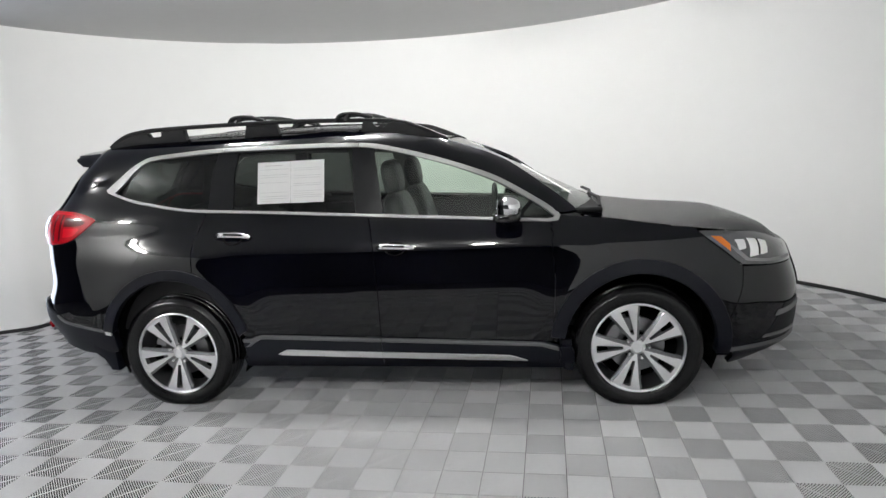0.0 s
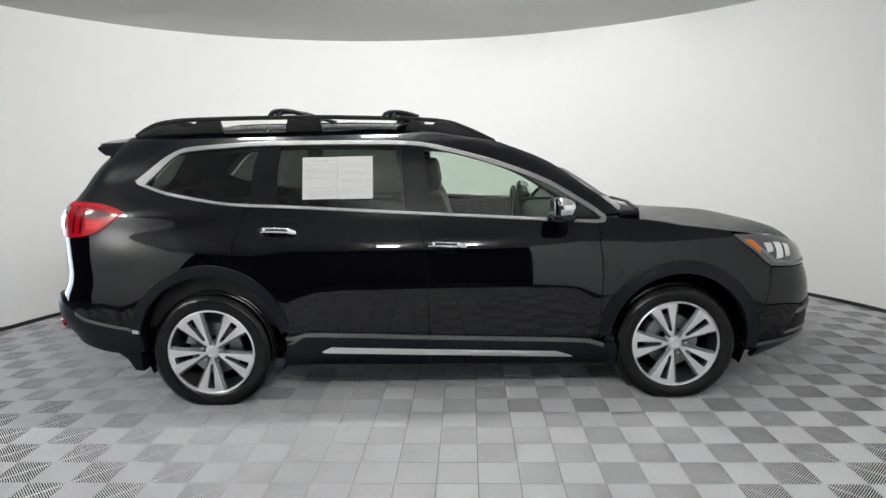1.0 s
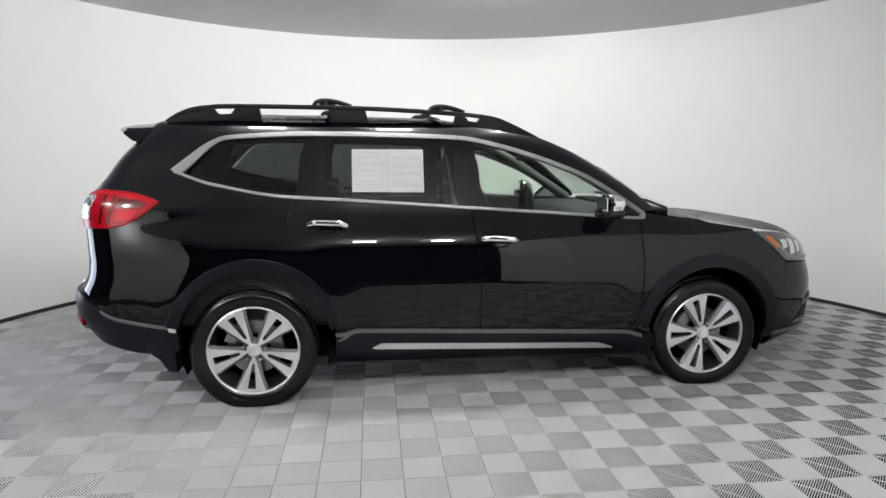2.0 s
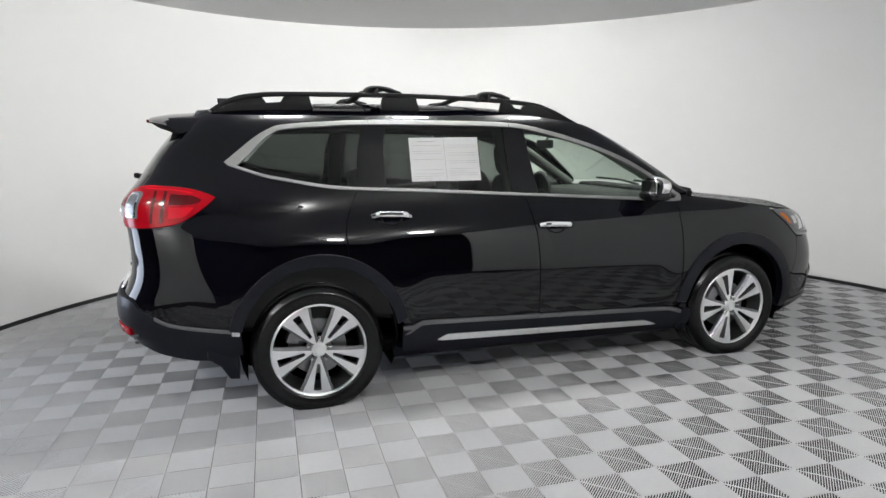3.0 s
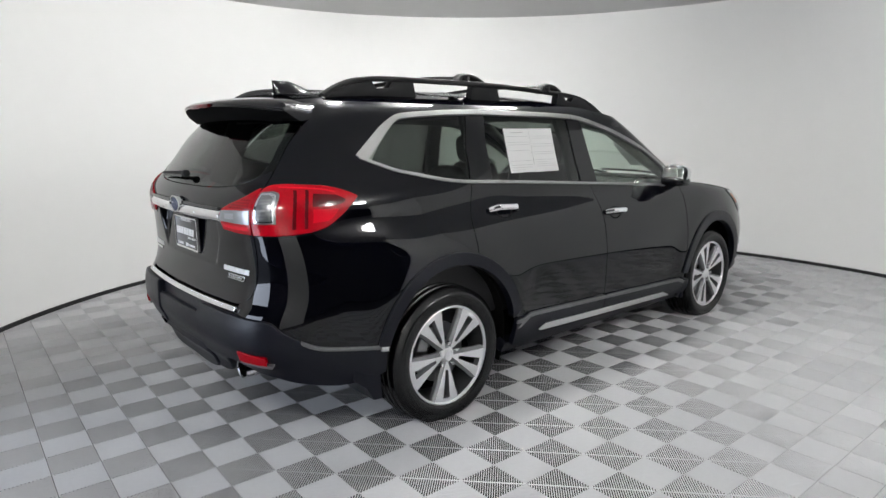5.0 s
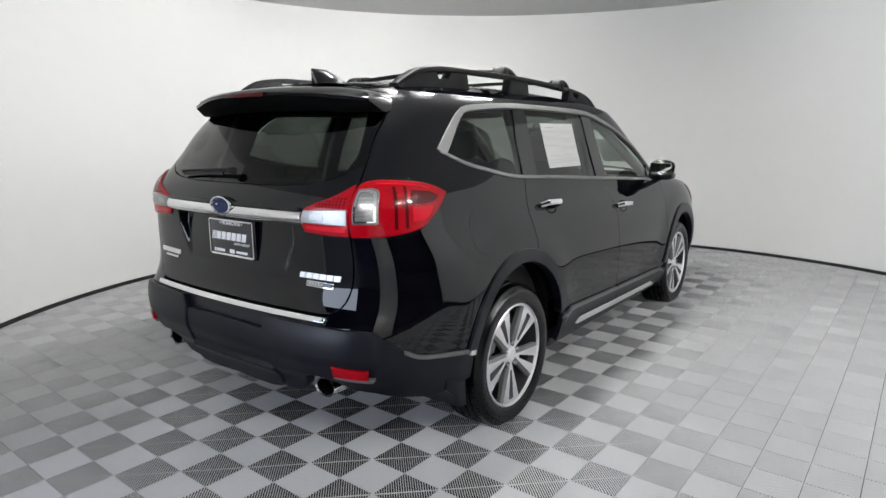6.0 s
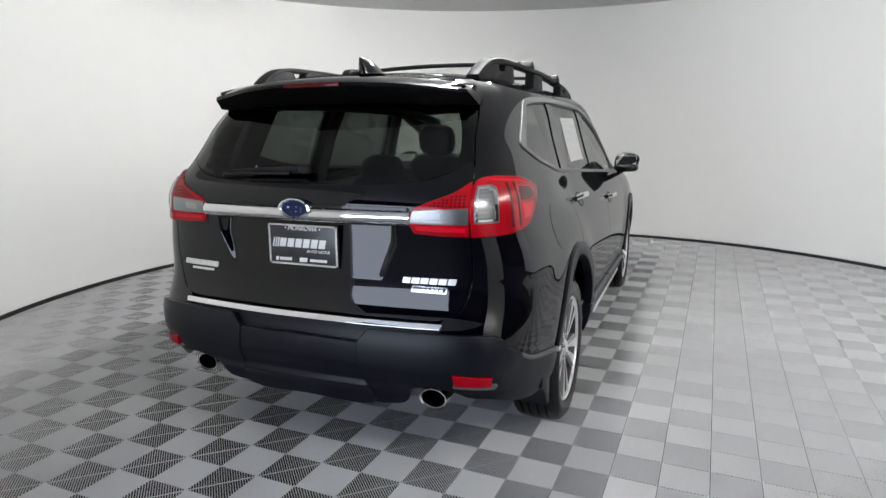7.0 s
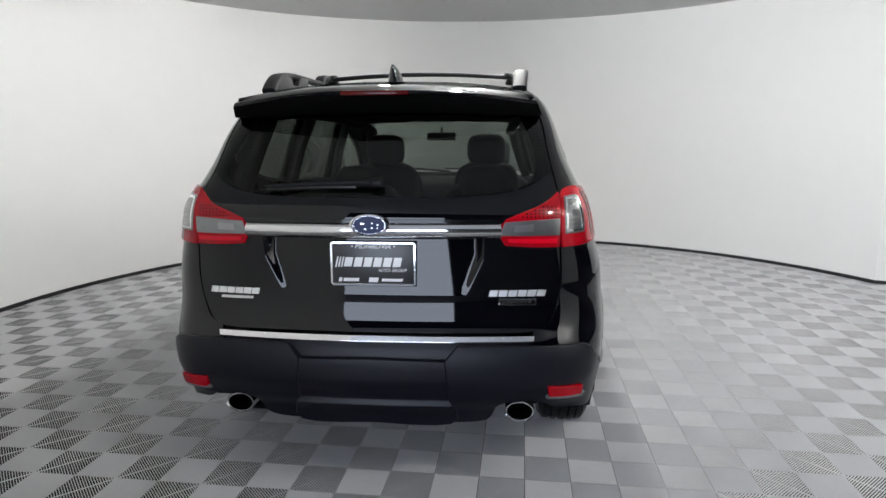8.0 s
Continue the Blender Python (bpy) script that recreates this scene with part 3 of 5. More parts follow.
    # lower door cladding with its bright strip
    for own, a, b, top in ((rear_door, -0.96, -0.083, [(-0.96, 0.452), (-0.905, 0.452), (-0.845, 0.472), (-0.083, 0.440)]),
                           (front_door, -0.077, 0.985, [(-0.077, 0.440), (0.89, 0.402), (0.985, 0.372)])):
        lower = [(b, 0.268), (a, 0.292)]
        panel("door_cladding", [S(*p) for p in top] + [S(*p) for p in lower], CLAD, own, "matt black lower door cladding", out=0.014, thick=0.03, left=left)
        edge = [S(x, z - 0.001) for x, z in top] + [S(x, z - 0.020) for x, z in reversed(top)]
        panel("cladding_edge", edge, CLAD_EDGE, own, "satin grey cladding edge", out=0.019, thick=0.012, left=left, step=0.03, lip=0.004)
    for own, strip in ((rear_door, [(-0.745, 0.348), (-0.69, 0.374), (-0.083, 0.350), (-0.083, 0.318), (-0.72, 0.342)]),
                       (front_door, [(-0.077, 0.350), (0.70, 0.322), (0.80, 0.288), (-0.077, 0.318)])):
        panel("sill_strip", [S(*p) for p in strip], BRIGHT, own, "bright chrome sill strip", out=0.022, thick=0.012, left=left, step=0.03, lip=0.004)
    panel("sill", [S(-1.0, 0.30), S(1.05, 0.265), S(1.05, 0.205), S(-1.0, 0.235)], CLAD, car, "matt black sill under the doors", out=-0.012, thick=0.06, left=left)
    panel("fender_cladding", [S(0.990, 0.372), S(1.06, 0.366), S(1.055, 0.215), S(1.02, 0.215), S(0.990, 0.262)], CLAD, car, "black cladding ahead of the sill", out=0.013, thick=0.03, left=left)
    panel("cladding_edge", [S(-0.862, 0.460), S(-0.838, 0.462), S(-0.925, 0.405), S(-0.950, 0.402)], CLAD_EDGE, rear_door, "satin grey lower branch of the cladding edge", out=0.020, thick=0.012, left=left, step=0.03, lip=0.003)
    sy = 1 if left else -1
    flap = extrude_outline([(-1.895, 0.46), (-1.880, 0.23), (-1.93, 0.235), (-1.975, 0.31), (-2.04, 0.36), (-2.04, 0.46)], 0.68 * sy, 0.915 * sy, 0.008)
    part("mud_flap", flap, CLAD, car, "black rear mud flap")
    flap = extrude_outline([(1.065, 0.40), (1.07, 0.205), (1.035, 0.21), (1.0, 0.30), (1.0, 0.40)], 0.70 * sy, 0.905 * sy, 0.008)
    part("mud_flap", flap, CLAD, car, "black front mud flap")

    # tail lamp on the quarter and its inner half on the tailgate
    outer = TT([(0.714, 1.078), (0.709, 1.15), (0.706, 1.245), (0.712, 1.276), (0.730, 1.287)], 3) + SS([(-2.26, 1.290), (-2.12, 1.279), (-2.04, 1.262), (-1.985, 1.243), (-1.950, 1.225)], 3) + SS([(-1.950, 1.225), (-2.015, 1.172), (-2.075, 1.132), (-2.13, 1.103), (-2.21, 1.086), (-2.30, 1.080)], 3)
    lamp = panel("tail_lamp", outer, RED_LENS, car, "red wrap-around tail lamp", out=0.010, thick=0.04, left=left, lip=0.008, step=0.02)
    rim_l = TT([(0.714, 1.068), (0.709, 1.15), (0.704, 1.250), (0.710, 1.288), (0.730, 1.298)], 3) + SS([(-2.26, 1.301), (-2.12, 1.290), (-2.03, 1.272), (-1.97, 1.251), (-1.930, 1.226)], 3) + SS([(-1.930, 1.226), (-2.005, 1.161), (-2.07, 1.119), (-2.13, 1.090), (-2.21, 1.074), (-2.30, 1.068)], 3)
    panel("lamp_bezel", rim_l, GLOSS_BLACK, lamp, "black lamp surround", out=0.002, left=left, step=0.03)
    slim = lambda rows: [(0.720 + (y - 0.720) * 0.76, z) for y, z in rows]
    block = TT(slim([(0.722, 1.128), (0.718, 1.19), (0.715, 1.254)]), 2) + TT(slim([(0.760, 1.258), (0.782, 1.250), (0.796, 1.228), (0.808, 1.18), (0.815, 1.128)]), 2)
    panel("reversing_lens", block, CLEAR_LENS, lamp, "clear reversing lens with silver reflector", out=0.014, thick=0.02, left=left, step=0.012, lip=0.004)
    edge_out = TT(slim([(0.726, 1.134), (0.722, 1.19), (0.719, 1.249)]), 2) + TT(slim([(0.758, 1.252), (0.778, 1.244), (0.791, 1.225), (0.803, 1.18), (0.809, 1.134)]), 2)
    edge_in = TT(slim([(0.801, 1.139), (0.795, 1.18), (0.785, 1.221), (0.774, 1.236), (0.757, 1.244)]), 2) + TT(slim([(0.726, 1.242), (0.729, 1.19), (0.732, 1.139)]), 2)
    panel("lens_border", edge_out + [edge_out[0], edge_in[-1]] + edge_in, CHROME, lamp, "bright border of the clear lens", out=0.0150, thick=0.004, left=left, step=0.02, lip=0.001)
    panel("light_bar", [T(0.728, 1.178), T(0.727, 1.184), T(0.771, 1.186), T(0.773, 1.180)], SATIN, lamp, "dark divider in the clear lens", out=0.0155, thick=0.004, left=left, step=0.02, lip=0.001)
    for zz in (1.148, 1.162, 1.176, 1.206, 1.220, 1.234):
        panel("lens_flute", [T(0.730, zz), T(0.729, zz + 0.004), T(0.764, zz + 0.006), T(0.766, zz + 0.002)], SATIN, lamp, "", out=0.0152, thick=0.003, left=left, step=0.03, lip=0.001)
    for x0 in (-2.275, -2.225):
        guide = SS([(x0, 1.10), (x0 + 0.012, 1.18), (x0 + 0.034, 1.262)], 3) + SS([(x0 + 0.046, 1.262), (x0 + 0.025, 1.18), (x0 + 0.013, 1.10)], 3)
        panel("light_guide", guide, RED_DARK, lamp, "deep red upright light guide", out=0.0115, thick=0.006, left=left, step=0.02)
    panel("reflector_field", SS([(-2.178, 1.192), (-2.172, 1.22), (-2.162, 1.246)], 2) + SS([(-2.06, 1.236), (-2.015, 1.214), (-2.045, 1.196), (-2.10, 1.190)], 2), RED_DARK, lamp, "deep red upper reflector field", out=0.0112, thick=0.004, left=left, step=0.02, lip=0.001)
    panel("reflector_field", SS([(-2.186, 1.122), (-2.180, 1.15), (-2.178, 1.180)], 2) + SS([(-2.10, 1.178), (-2.055, 1.176), (-2.095, 1.138), (-2.12, 1.126)], 2), RED_BRIGHT, lamp, "bright red lower reflector field", out=0.0112, thick=0.004, left=left, step=0.02, lip=0.001)
    panel("lens_line", SS([(-2.29, 1.279), (-2.15, 1.270), (-2.06, 1.252)], 3) + SS([(-2.06, 1.248), (-2.15, 1.265), (-2.29, 1.274)], 3), RED_BRIGHT, lamp, "bright red line along the lens top", out=0.0112, thick=0.003, left=left, step=0.03, lip=0.001)

# ---- tail ----
def plate_recess(p):
    """The hollow round the number plate in the tailgate."""
    if p.x > -2.2:
        return 0.0
    side = abs(p.y) - 0.42 + 0.40 * max(0.0, 1.04 - p.z)
    depth = 0.004 + 0.040 * min(1.0, max(0.0, (p.z - 0.905) / 0.205))
    return -depth * smooth(0.004, -0.030, side) * smooth(0.893, 0.915, p.z) * smooth(1.124, 1.110, p.z)


gate_low = TT([(0.0, 0.752), (0.40, 0.752), (0.600, 0.755), (0.662, 0.787), (0.698, 0.86), (0.710, 0.95), (0.704, 1.06), (0.697, 1.235), (0.696, 1.27), (0.683, 1.333)], 3)
gate_top = TT([(0.676, 1.348), (0.60, 1.305), (0.50, 1.276), (0.30, 1.262), (0.0, 1.260)], 3)
tailgate = panel("tailgate", mirrored(gate_low + gate_top), PAINT, car, "gloss black tailgate", step=0.015, dent=plate_recess)
glass = TT([(0.0, 1.266), (0.30, 1.268), (0.50, 1.282), (0.60, 1.311), (0.675, 1.350), (0.670, 1.39), (0.658, 1.45), (0.639, 1.552), (0.61, 1.60)], 3) + [T(0.3, 1.605), T(0.0, 1.605)]
panel("rear_window", mirrored(glass), GLASS_DARK, tailgate, "dark tinted rear window", out=-0.002, thick=0.005)
for left in (False, True):
    edge = TT([(0.55, 1.295), (0.63, 1.318), (0.697, 1.350), (0.694, 1.40), (0.682, 1.46), (0.664, 1.555), (0.63, 1.61), (0.55, 1.61), (0.60, 1.50), (0.625, 1.40), (0.61, 1.335)], 2)
    panel("window_border", edge, GLOSS_BLACK, tailgate, "black border behind the rear glass edge", out=-0.014, thick=0.006, left=left, step=0.03)
strip = [T(0.0, 1.116), T(0.25, 1.116), T(0.487, 1.115), T(0.480, 1.168), T(0.25, 1.170), T(0.0, 1.170)]
panel("chrome_bar", mirrored(strip), CHROME, tailgate, "wide chrome bar across the tailgate", out=0.008, thick=0.03, lip=0.006, step=0.012, dent=lambda p: 0.014 * (1 - ((p.z - 1.143) / 0.027) ** 2))
panel("bar_upper_edge", mirrored([T(0.0, 1.172), T(0.25, 1.172), T(0.478, 1.170), T(0.47, 1.180), T(0.25, 1.182), T(0.0, 1.182)]), GLOSS_BLACK, tailgate, "black upper edge of the chrome bar", out=0.016, thick=0.03)
for left in (False, True):
    inner = TT([(0.700, 1.079), (0.60, 1.081), (0.500, 1.088)], 2) + TT([(0.478, 1.130), (0.486, 1.155), (0.504, 1.180)], 2) + TT([(0.56, 1.203), (0.62, 1.224), (0.66, 1.245), (0.694, 1.272)], 2)
    panel("tail_lamp_inner", inner, RED_LENS, tailgate, "red inner tail lamp half", out=0.010, thick=0.03, left=left, lip=0.006, step=0.02)
    panel("reversing_strip", [T(0.697, 1.124), T(0.60, 1.124), T(0.484, 1.126), T(0.498, 1.170), T(0.60, 1.176), T(0.697, 1.180)], CLEAR_LENS, tailgate, "clear strip between the red lenses", out=0.0135, thick=0.010, left=left, lip=0.003, step=0.02)
    panel("strip_shade", [T(0.600, 1.140), T(0.53, 1.138), T(0.535, 1.160), T(0.600, 1.164)], STEEL, tailgate, "grey window in the clear strip", out=0.0148, thick=0.005, left=left, lip=0.001, step=0.02)
    panel("light_guide", [T(0.690, 1.094), T(0.60, 1.095), T(0.512, 1.099), T(0.508, 1.112), T(0.60, 1.110), T(0.690, 1.110)], RED_BRIGHT, tailgate, "bright red lower light guide", out=0.0112, thick=0.004, left=left, lip=0.001, step=0.02)
    panel("lamp_shadow", TT([(0.702, 1.067), (0.60, 1.068), (0.490, 1.074)], 2) + TT([(0.464, 1.128), (0.474, 1.162), (0.494, 1.190)], 2) + TT([(0.56, 1.215), (0.62, 1.236), (0.66, 1.258), (0.696, 1.286)], 2), GLOSS_BLACK, tailgate, "black surround of the inner lamp", out=0.002, left=left, step=0.03)
    for row in range(4):
        for k in range(9):
            y = 0.560 + 0.015 * k
            z = 1.186 + 0.011 * row
            if z > 1.186 + (y - 0.53) * 0.32:
                continue
            panel("lamp_dot", [T(y, z), T(y + 0.006, z), T(y + 0.006, z + 0.005), T(y, z + 0.005)], RED_DARK, tailgate, "", out=0.0115, thick=0.003, left=left, lip=0.001)

# bumper: two corners and a middle piece
corner = ([T(0.284, 0.652), T(0.326, 0.700)] + TT([(0.33, 0.702), (0.55, 0.702), (0.70, 0.700), (0.806, 0.694), (0.840, 0.652)], 3)
          + SS([(-2.285, 0.602), (-2.218, 0.566), (-2.10, 0.541), (-1.93, 0.514), (-1.868, 0.498)], 2) + [S(-1.862, 0.37), S(-1.95, 0.345), S(-2.10, 0.352), S(-2.24, 0.385)]
          + TT([(0.78, 0.420), (0.70, 0.436), (0.655, 0.475), (0.57, 0.492), (0.485, 0.470), (0.45, 0.395), (0.40, 0.375), (0.305, 0.370)], 3))


def bumper_form(p):
    """A raised shoulder along the top and a hollow below it."""
    tail = smooth(-2.25, -2.45, p.x)
    return tail * (0.016 * smooth(0.50, 0.58, p.z) - 0.022 * smooth(0.50, 0.42, p.z) + 0.006)


def middle_form(p):
    """The middle piece: as the corners, with a lower band that stands out again."""
    return bumper_form(p) + 0.022 * smooth(0.488, 0.464, p.z) * smooth(-2.25, -2.40, p.x)


for left in (False, True):
    bc = panel("bumper_corner", corner, CLAD, car, "textured black plastic bumper corner", out=0.004, thick=0.05, left=left, dent=bumper_form, lip=0.010, step=0.025)
    panel("reflector", [T(0.668, 0.520), T(0.782, 0.512), T(0.786, 0.545), T(0.662, 0.560)], RED_LENS, bc, "red bumper reflector", out=0.032, thick=0.02, left=left, step=0.02, lip=0.004)
    panel("reflector_edge", [T(0.66, 0.508), T(0.79, 0.494), T(0.80, 0.506), T(0.665, 0.518)], CLAD_EDGE, bc, "grey edge below the reflector", out=0.026, thick=0.02, left=left, step=0.02, lip=0.004)
    for sy_, sz_ in ((0.345, 0.655), (0.70, 0.618)):
        ring = [T(sy_ + 0.011 * math.cos(a), sz_ + 0.011 * math.sin(a)) for a in [2 * math.pi * k / 16 for k in range(16)]]
        panel("parking_sensor", ring, SATIN_BLACK, bc, "round black parking sensor", out=0.025, thick=0.008, left=left, lip=0.002)
    top_edge = ((-2.285, 0.602), (-2.218, 0.566), (-2.10, 0.541), (-1.93, 0.514), (-1.868, 0.498))
    panel("bumper_edge", SS([(x, z + 0.007) for x, z in top_edge], 2) + SS([(x, z - 0.006) for x, z in reversed(top_edge)], 2), CLAD_EDGE, bc, "satin grey edge along the bumper top", out=0.012, thick=0.016, left=left, step=0.03, lip=0.003)
    panel("edge_cap", [S(-1.905, 0.512), S(-1.868, 0.506), S(-1.868, 0.486), S(-1.905, 0.492)], BRIGHT, bc, "bright end cap of the bumper edge", out=0.015, thick=0.012, left=left, step=0.03, lip=0.003)
    # exhaust tailpipe, slightly nose-up, with a hollow bore
    s = 1 if left else -1
    e = revolve("exhaust_tip", [(0.047, 0.0), (0.050, -0.004), (0.050, 0.20), (0.044, 0.20), (0.044, 0.0), (0.047, 0.0)], CHROME, car, "oval chrome exhaust tip", seg=36)
    e.matrix_basis = Matrix.Translation((-2.432, 0.565 * s, 0.425)) @ pose(0, 0, 0, 0, 0, -90) @ Matrix.Diagonal((1.15, 1.0, 0.82, 1))
    bore = revolve("exhaust_bore", [(0.0, 0.12), (0.0438, 0.12), (0.0438, 0.005), (0.0436, 0.005), (0.0436, 0.118), (0.0, 0.118)], DARK, e, "sooty black bore", seg=36)
middle = mirrored(TT([(0.0, 0.372), (0.300, 0.372), (0.292, 0.50), (0.278, 0.648)], 4) + [T(0.0, 0.654)])
panel("bumper_middle", middle, CLAD, car, "textured black plastic middle of the bumper", out=-0.006, thick=0.05, dent=middle_form, lip=0.010, step=0.012)
panel("bumper_shelf", mirrored([T(0.0, 0.650), T(0.285, 0.646), T(0.330, 0.706), T(0.60, 0.700), T(0.60, 0.720), T(0.0, 0.720)]), CLAD, car, "textured black strip under the sill plate", out=-0.012, thick=0.03)
sill = panel("sill_plate", mirrored([T(0.0, 0.719), T(0.30, 0.719), T(0.608, 0.721), T(0.612, 0.736), T(0.30, 0.735), T(0.0, 0.735)]), CHROME, car, "bright chrome loading sill plate", out=0.016, thick=0.06, lip=0.008, step=0.03)
for k in range(-18, 19):
    y = 0.033 * k
    panel("sill_rib", [T(y, 0.7315), T(y + 0.007, 0.7315), T(y + 0.007, 0.7345), T(y, 0.7345)], CHROME, sill, "", out=0.0170, thick=0.003, lip=0.001)
under = rounded(3.9, 1.60, 0.10, 0.03, at=(0.10, 0, 0.30))
part("underbody", under, DARK, car, "dark underbody")
part("rear_valance", rounded(0.10, 1.30, 0.10, 0.03, at=(-2.28, 0, 0.45)), DARK, car, "dark panel behind the bumper")

# number plate in its frame: place and trade wording, name blocks as plain bars
PX = -2.446
plate = part("number_plate", rounded(0.012, 0.330, 0.172, 0.005, at=(PX, -0.002, 1.011)), PLATE_BLACK, tailgate, "black dealer plate with white wording")
bm = bmesh.new()
for cy, cz, sy, sz in ((0, 0.081, 0.330, 0.010), (0, -0.081, 0.330, 0.010), (0.160, 0, 0.010, 0.172), (-0.160, 0, 0.010, 0.172)):
    box(bm, PX - 0.005, cy - 0.002, 1.011 + cz, 0.010, sy, sz, 0.002, 1)
part("plate_frame", bm, CHROME, tailgate, "thin bright plate frame", smooth=False)


def lettering(text, size, at, own, mat):
    cu = bpy.data.curves.new("lettering", "FONT")
    cu.body, cu.size, cu.align_x, cu.align_y, cu.extrude, cu.shear = text, size, "CENTER", "CENTER", 0.0006, 0.25
    ob = new("lettering_shape", cu)
    bpy.context.view_layer.update()
    me = bpy.data.meshes.new_from_object(ob)
    bpy.data.objects.remove(ob)
    me.materials.append(mat)
    o = new("lettering", me)
    o.parent = own
    o.matrix_basis = Matrix.Translation(at) @ pose(0, 0, 0, 90, 0, -90)
    o["label"] = "white printed words"
    return o


lettering("• MONROVIA •", 0.026, (PX - 0.0065, -0.002, 1.078), plate, PLATE_WHITE)
lettering("AUTO GROUP", 0.017, (PX - 0.0065, -0.075, 0.986), plate, PLATE_WHITE)


def bars(cells, own, mat, x=PX - 0.0065, depth=0.0016):
    """Raised blocks (y, z, width, height) leaning like slanted letters."""
    for y, z, w, h in cells:
        bm = bmesh.new()
        for v in box(bm, x, y, z, depth, w, h, 0):
            v.co.y -= (v.co.z - z) * 0.25
        part("name_bar", bm, mat, own, smooth=False)


bars([(0.137 - 0.011 * k, 1.018, 0.0055, 0.040) for k in range(3)] + [(0.092 - 0.0375 * k, 1.018, 0.030, 0.036) for k in range(6)], plate, PLATE_WHITE)
bars([(0.125, 0.949, 0.012, 0.016), (0.083, 0.949, 0.060, 0.013), (-0.003, 0.949, 0.036, 0.018), (-0.075, 0.949, 0.080, 0.011)], plate, PLATE_WHITE)

# emblem and badges
em = revolve("emblem", [(0.0, -0.016), (0.060, -0.016), (0.066, -0.024), (0.073, -0.022), (0.076, -0.012), (0.076, 0.0), (0.0, 0.0)], CHROME, tailgate, "oval chrome ring emblem", seg=48)
em.matrix_basis = Matrix.Translation((-2.478, 0, 1.165)) @ pose(0, 0, 0, 0, 0, -90) @ Matrix.Diagonal((1.0, 1.0, 0.56, 1))
revolve("emblem_field", [(0.0, -0.0175), (0.058, -0.0175), (0.0605, -0.014), (0.0, -0.014)], BLUE, em, "blue enamel field", seg=48)
bm = bmesh.new()
for k, (ex, ez, sz) in enumerate(((0.026, 0.010, 0.011), (-0.012, 0.014, 0.005), (-0.034, 0.004, 0.005), (-0.010, -0.018, 0.005), (0.014, -0.024, 0.005), (-0.032, -0.018, 0.004))):
    box(bm, -ex, -0.0185, ez, sz, 0.003, sz * 0.9, 0.0, m=pose(0, 0, 0, 0, 45, 0))
part("emblem_dots", bm, CHROME, em, "small silver lozenges", smooth=False)


def badge(name, y0, z0, widths, height, label):
    """Chrome blocks along the tailgate, one to a letter."""
    y = y0
    made = []
    for w in widths:
        panel_pts = [T(y, z0), T(y + w, z0), T(y + w + 0.006, z0 + height), T(y + 0.006, z0 + height)]
        made.append(panel(name, panel_pts, BRIGHT, tailgate, label, out=0.005, thick=0.006, lip=0.002, step=0.05))
        y += w + 0.006
    return made


badge("badge_block", 0.441, 0.888, [0.030] * 6, 0.022, "slanted chrome badge block")
panel("badge_plate", [T(0.478, 0.855), T(0.617, 0.853), T(0.621, 0.875), T(0.482, 0.877)], CHROME, tailgate, "small framed chrome badge", out=0.004, thick=0.005, lip=0.002)
panel("badge_field", [T(0.483, 0.859), T(0.613, 0.857), T(0.616, 0.871), T(0.486, 0.873)], GLOSS_BLACK, tailgate, "black badge field", out=0.005, thick=0.003, lip=0.001)
for k in range(7):
    y = 0.491 + 0.0165 * k
    panel("badge_bar", [T(y, 0.861), T(y + 0.011, 0.861), T(y + 0.013, 0.870), T(y + 0.002, 0.870)], CHROME, tailgate, "", out=0.006, thick=0.002, lip=0.0008)
badge("badge_block", -0.664, 0.882, [0.029] * 6, 0.022, "slanted chrome badge block")
panel("badge_plate", [T(-0.620, 0.862), T(-0.485, 0.862), T(-0.481, 0.871), T(-0.616, 0.871)], CHROME, tailgate, "thin chrome badge strip", out=0.004, thick=0.005, lip=0.002)

# wiper
wp = T(0.02, 1.300)
piv = skin(*wp, 0.03)
part("wiper_pivot", rounded(0.034, 0.046, 0.034, 0.012, at=tuple(piv)), SATIN_BLACK, tailgate, "black wiper pivot cap")
arm = [skin(*T(y, z), 0.026) for y, z in ((0.02, 1.302), (-0.06, 1.302), (-0.18, 1.298), (-0.30, 1.292), (-0.41, 1.285))]
sweep("wiper_arm", arm, 0.016, 0.017, SATIN_BLACK, tailgate, "black plastic wiper arm", taper=lambda t: 1.3 - 0.75 * t)
blade = [skin(*T(y, z), 0.014) for y, z in ((-0.06, 1.292), (-0.18, 1.291), (-0.30, 1.287), (-0.41, 1.281))]
sweep("wiper_blade", blade, 0.008, 0.016, RUBBER, tailgate, "rubber wiper blade")

# spoiler: sections across the car
def spoiler_section(y):
    k = abs(y) / 0.58
    tip = -2.335 + 0.15 * k ** 2.4
    drop = 0.036 * k ** 2.5
    top = 1.700 - 0.040 * k ** 2 - 0.015 * k ** 8
    edge = 1.668 - drop
    rise = 0.016 * math.exp(-((k - 0.78) / 0.14) ** 2)
    pts = [(-1.93, top + 0.010), (-2.06, top + 0.002), (-2.20 + 0.03 * k, (top + edge) / 2 + 0.008), (tip + 0.02, edge + 0.004), (tip, edge - 0.008), (tip + 0.006, edge - 0.022),
           (tip + 0.06, edge - 0.060), (-2.17 + 0.07 * k ** 3, 1.570 - rise), (-2.11 + 0.07 * k ** 3, 1.584), (-1.95, 1.600)]
    wing = 0.062 * k ** 7                       # the ends sweep out and down along the pillars
    return [(x, y + math.copysign(wing * max(0.0, min(1.0, (1.68 - z) / 0.10)), y), z) for x, z in pts]


